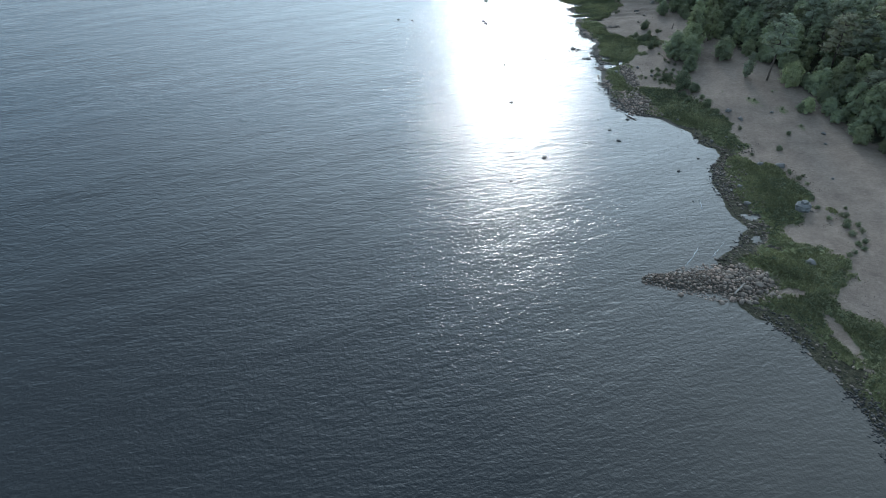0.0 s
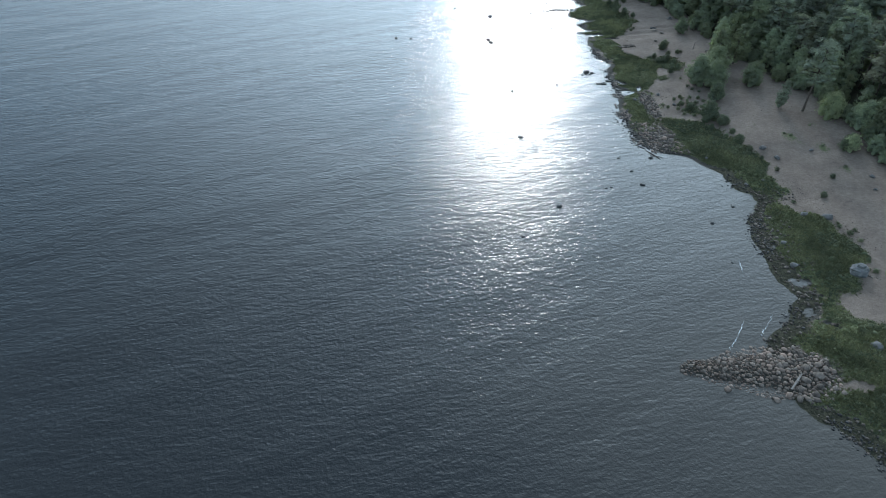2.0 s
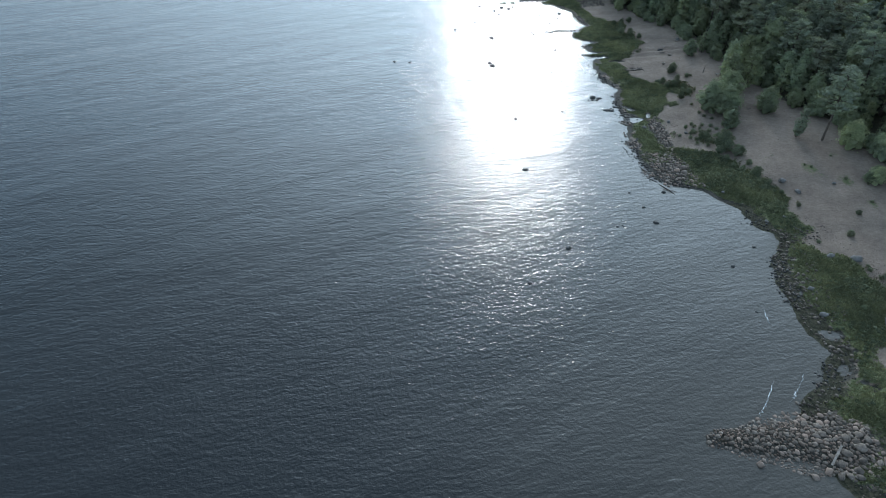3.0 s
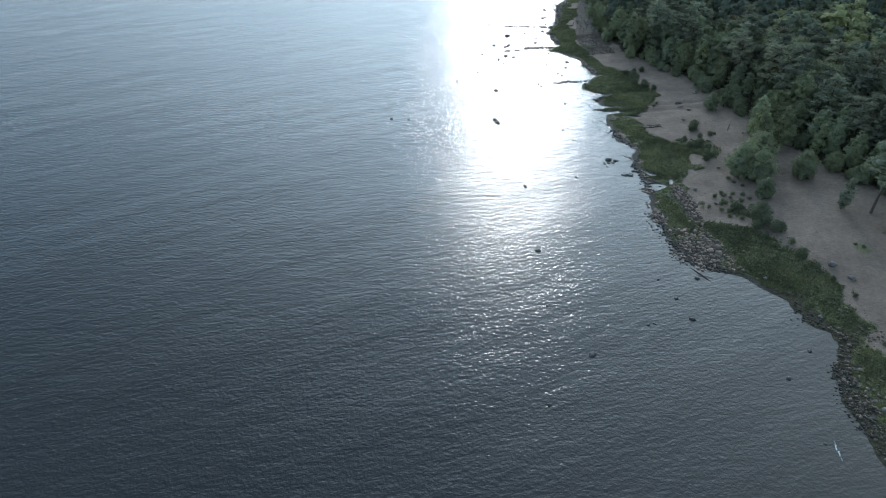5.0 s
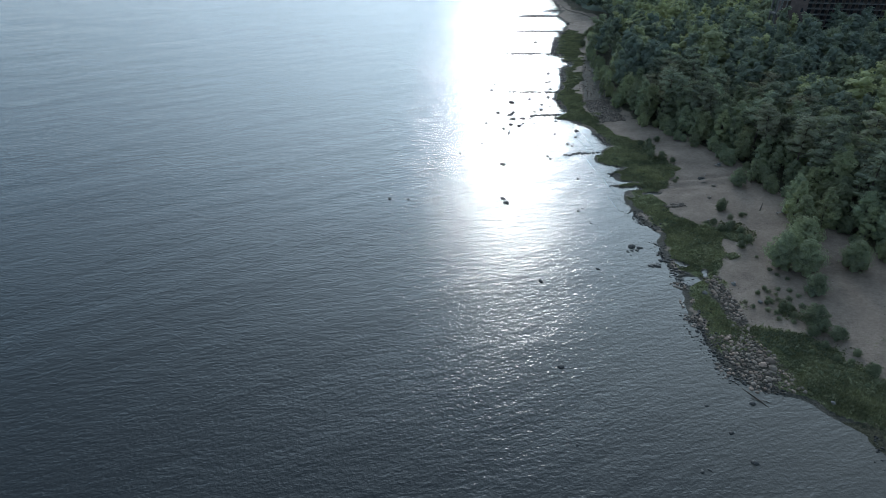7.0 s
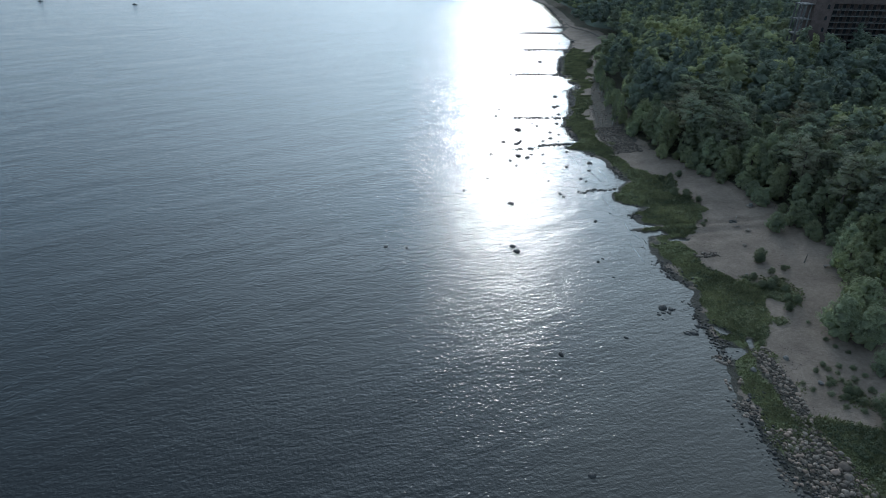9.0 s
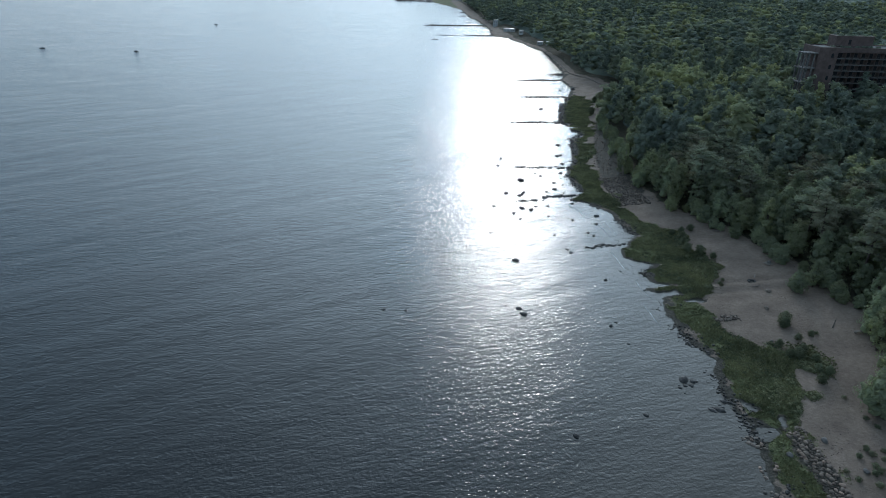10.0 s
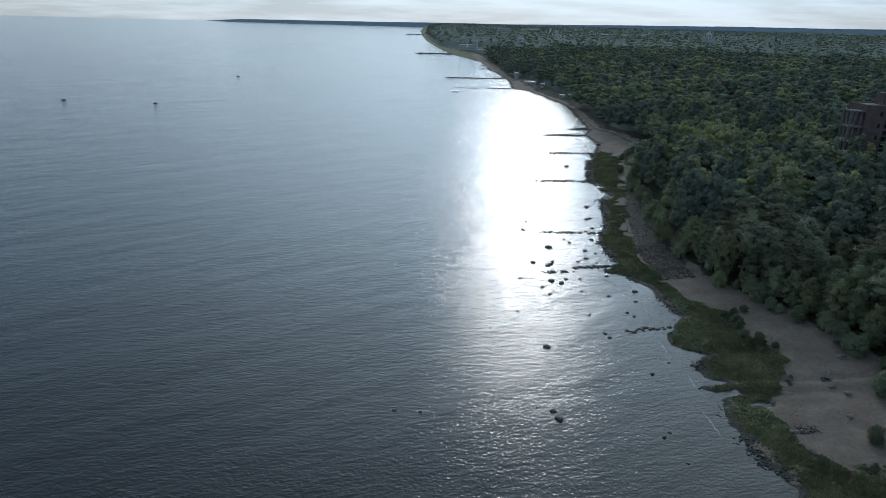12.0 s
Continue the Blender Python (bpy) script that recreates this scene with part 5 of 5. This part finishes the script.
walk_wall = tagged(new("promenade_wall"), "low dark timber wall behind the beach", "wall")
pts = [(99.5, 463), (100.5, 500), (96, 527), (87.5, 560), (88.5, 600), (89, 645), (84, 706)]
for (x0, y0), (x1, y1) in zip(pts, pts[1:]):
    for j in range(6):
        p, q = np.array((x0, y0)) + (np.array((x1, y1)) - (x0, y0)) * j / 6, np.array((x0, y0)) + (np.array((x1, y1)) - (x0, y0)) * (j + 0.93) / 6
        z = float(height(*p))
        part("wall_panel", mesh_of("wall_panel", *tube([(*p, z + 0.4), (*q, float(height(*q)) + 0.4)], [0.25, 0.25], 4), TIMBER), walk_wall)


def white_house(name, label, x, y, size, roof, floors=2, turn=0):
    """A plain pale building: walls, roof, rows of windows."""
    sx, sy, sz = size
    ob = at_ground(tagged(new(name), label, "house", "far white buildings"), x, y, turn)
    part("wall", bevelled("wall", [(-sx / 2, sx / 2, -sy / 2, sy / 2, -2, sz)], WHITE, 0.05), ob)
    part("roof", bevelled("roof", [(-sx / 2 - 0.4, sx / 2 + 0.4, -sy / 2 - 0.4, sy / 2 + 0.4, sz, sz + roof)], TIN, 0.2), ob)
    n = max(2, int(sx / 3.5))
    for k in range(floors):
        for j in range(n):
            xx = -sx / 2 + sx * (j + 0.5) / n
            z = sz * (k + 0.3) / floors
            part("window", boxes("window", [(xx - 0.5, xx + 0.5, -sy / 2 - 0.04, -sy / 2 - 0.01, z + 0.2, z + sz / floors * 0.4)], GAP), ob)
    return ob


for x, y, size, roof, floors in ((60, 915, (5, 5, 7), 0.6, 2), (70, 846, (11, 6, 2.8), 0.5, 1), (90, 728, (5, 5, 2.6), 0.4, 1), (98, 722, (6, 5, 2.6), 0.4, 1), (106, 716, (7, 5, 2.6), 0.4, 1), (74, 838, (5, 4, 2.6), 0.4, 1), (80, 806, (4, 4, 4), 0.4, 1)):
    white_house("beach_pavilion", "small pale pavilion behind the beach", x, y, size, roof, floors, -12)
for x, y, size, floors in ((-8, 1560, (18, 12, 11), 3), (10, 1500, (15, 12, 13), 4), (17, 1490, (8, 9, 21), 6), (32, 1440, (32, 12, 8), 2), (26, 1425, (12, 10, 6), 2), (46, 1420, (14, 10, 6), 2), (3, 1520, (9, 10, 8), 2)):
    white_house("resort_building", "white rendered resort building on the point", x, y, size, 0.6, floors, -8)


def turned(name, profile, mat, sides=16):
    return mesh_of(name, *tube([(0, 0, z) for r, z in profile], [r for r, z in profile], sides), mat, True)


def church(x, y, k):
    ob = at_ground(tagged(new("church"), "tall white tiered church rising over the forest", "church"), x, y, 20)
    part("nave", bevelled("nave", [(-13 * k, 13 * k, -9 * k, 9 * k, -2, 17 * k), (-8 * k, 8 * k, -12 * k, 12 * k, -2, 20 * k)], WHITE, 0.3), ob)
    part("gallery", turned("gallery", [(11.5 * k, 16 * k), (11.5 * k, 23 * k), (12 * k, 23.4 * k), (9 * k, 24.5 * k)], WHITE), ob)
    part("drum", turned("drum", [(7 * k, 24 * k), (7 * k, 33 * k), (7.6 * k, 33.4 * k)], WHITE), ob)
    part("dome", turned("dome", [(7.6 * k, 33.4 * k), (6.8 * k, 36.5 * k), (4.2 * k, 39 * k), (2.0 * k, 40.5 * k), (1.9 * k, 44 * k), (1.0 * k, 45 * k), (0.2 * k, 48 * k)], WHITE), ob)
    for sx, sy in ((-1, -1), (1, -1), (-1, 1), (1, 1)):
        part("turret", mesh_of("turret", *tube([(sx * 10.5 * k, sy * 8 * k, z * k) for z in (14, 25, 27, 30, 32)], [r * k for r in (3.0, 3.0, 2.6, 1.4, 0.2)], 10), WHITE, True), ob)
    part("bell_tower", bevelled("bell_tower", [(-15 * k, -9 * k, -3 * k, 3 * k, -2, 27 * k)], WHITE, 0.3), ob)
    part("spire", turned("spire", [(3.2 * k, 27 * k), (2.0 * k, 31 * k), (0.2 * k, 37 * k)], WHITE, 8), ob)
    for j in range(4):
        part("window", boxes("window", [((-9 + 5 * j) * k, (-7.6 + 5 * j) * k, -12.06 * k, -12.01 * k, 6 * k, 14 * k)] if j in (1, 2) else [((-10.5 + 6.5 * j) * k, (-9 + 6.5 * j) * k, -9.06 * k, -9.01 * k, 5 * k, 12 * k)], GAP), ob)


church(674, 1955, 0.98)
tower = at_ground(tagged(new("white_tower"), "rounded white tower standing among the trees", "tower"), 119, 1560, 0, -4.0)
part("shaft", turned("shaft", [(6.6, -2), (6.6, 15), (6.9, 15.4), (4.8, 16.4), (4.8, 21), (5.1, 21.4)], WHITE), tower)
part("cap", turned("cap", [(5.1, 21.4), (3.2, 23), (2.6, 25), (1.2, 26.5), (0.3, 29)], WHITE), tower)
for x, y, size in ((520, 2500, (60, 14, 16)), (640, 2600, (40, 14, 14)), (150, 2700, (50, 14, 22)), (260, 2800, (70, 14, 20)), (980, 2050, (50, 12, 18))):
    white_house("far_block", "pale distant building above the forest", x, y, size, 0.6, 3)


def boat(x, y, turn):
    ob = tagged(new("small_boat"), "small dark motor boat at anchor", "boat", "boats offshore")
    ob.matrix_basis = Matrix.Translation((x, y, 0)) @ Matrix.Rotation(radians(turn), 4, "Z") @ Matrix.Diagonal((0.95, 0.8, 0.65, 1))
    v = np.array([(t * 2.2, s * w, z) for t, w in ((-1, 0.7), (0, 0.85), (0.7, 0.5), (1, 0.05)) for s in (-1, 1) for z in (-0.3, 0.7 + 0.15 * t)])
    f = []
    for k in range(3):
        o = 4 * k
        f += [(o, o + 4, o + 5, o + 1), (o + 2, o + 3, o + 7, o + 6), (o + 1, o + 5, o + 7, o + 3), (o, o + 2, o + 6, o + 4)]
    part("hull", mesh_of("hull", v, np.array(f + [(0, 1, 3, 2)]), PAINT), ob)
    part("cabin", bevelled("cabin", [(-0.6, 0.5, -0.5, 0.5, 0.7, 1.5)], PAINT, 0.1), ob)


boat(-340.5, 633, 10)
boat(-259.5, 627, 170)
boat(-275, 869, 20)
for x, y, k in ((-2980, 3860, 1.0), (-2900, 3900, 0.7)):
    ob = tagged(new("cargo_ship"), "distant cargo ship on the skyline, coloured for haze", "ship", "ships on the skyline")
    ob.matrix_basis = Matrix.Translation((x, y, 8)) @ Matrix.Diagonal((k, k, k, 1))
    # hull and bridge carry the haze in their colour, like the far coast
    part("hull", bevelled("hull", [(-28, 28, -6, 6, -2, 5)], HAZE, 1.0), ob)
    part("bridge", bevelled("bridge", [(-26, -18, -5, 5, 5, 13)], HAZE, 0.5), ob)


def headland():
    """The low wooded coast across the bay, at the limit of sight, haze in its colour."""
    n = 300
    x = np.linspace(-1960, 4300, n)
    y = np.full(n, 4870.0)
    top = np.interp(x, [-1960, -1650, -200, 200, 1000, 2000, 4300], [4, 23, 28, 28, 38, 48, 54]) + 2.5 * value_noise(x, y, 420.0, 51, 3) + 1.2 * value_noise(x, y, 40.0, 52, 2)
    v = np.concatenate((np.stack((x, y, np.full(n, -6.0)), -1), np.stack((x, y + 12, top), -1), np.stack((x, y + 60, np.full(n, -6.0)), -1)))
    i = np.arange(n - 1)
    f = np.concatenate((np.stack((i, i + 1, n + i + 1, n + i), -1), np.stack((n + i, n + i + 1, 2 * n + i + 1, 2 * n + i), -1)))
    tagged(new("backdrop_headland", mesh_of("backdrop_headland", v, f, HAZE, True)), "wooded coast across the bay, coloured blue-grey for haze", "backdrop", kind="structure")


headland()


# ---- small breaking waves near the shore ----
# foam on the crests, whitened so the colour also carries the sun's glint
FOAM_GLINT = material("foam_and_glint", ((0.55, 0.57, 0.58), (0.82, 0.84, 0.85)), 2.5, 0.5, 0.4, 9.0)


def wavelet(pts, width, seed):
    g = np.random.default_rng(seed)
    p = np.array(pts, float)
    t = np.linspace(0, len(p) - 1, 26)
    q = np.stack([np.interp(t, np.arange(len(p)), p[:, k]) for k in (0, 1)], -1) + 0.12 * g.normal(size=(26, 2))
    w = width * np.clip(g.random(26) * 1.6 - 0.3, 0.05, 1.2) * np.sin(np.linspace(0.1, 3.04, 26))
    v = np.concatenate((np.c_[q[:, 0] - w, q[:, 1], np.full(26, 0.01)], np.c_[q, np.full(26, 0.07)], np.c_[q[:, 0] + w, q[:, 1], np.full(26, 0.01)]))
    i = np.arange(25)
    f = np.concatenate((np.stack((i, i + 26, i + 27, i + 1), -1), np.stack((i + 26, i + 52, i + 53, i + 27), -1)))
    return mesh_of("wave_crest", v, f, FOAM_GLINT, True)


for k, pts in enumerate((((47, 224), (45.8, 229), (45.5, 234)), ((44.5, 240), (44, 245), (43.5, 251)), ((48, 263), (47.5, 268), (47, 273)), ((45.5, 262), (45, 267), (44, 272)), ((45, 212), (44.5, 217), (44, 221)), ((41, 276), (41, 282), (38, 287)), ((56.9, 101.0), (56.5, 99.2), (56.3, 97.4)), ((51.5, 84.3), (49.2, 80.5), (46.8, 77.8)), ((57.4, 86.3), (54.5, 82.5), (52.5, 80.4)))):
    tagged(new("wave_crest", wavelet(pts, 0.11, k)), "thin pale crest of a small breaking wave", "wave", "wavelets along the shore")
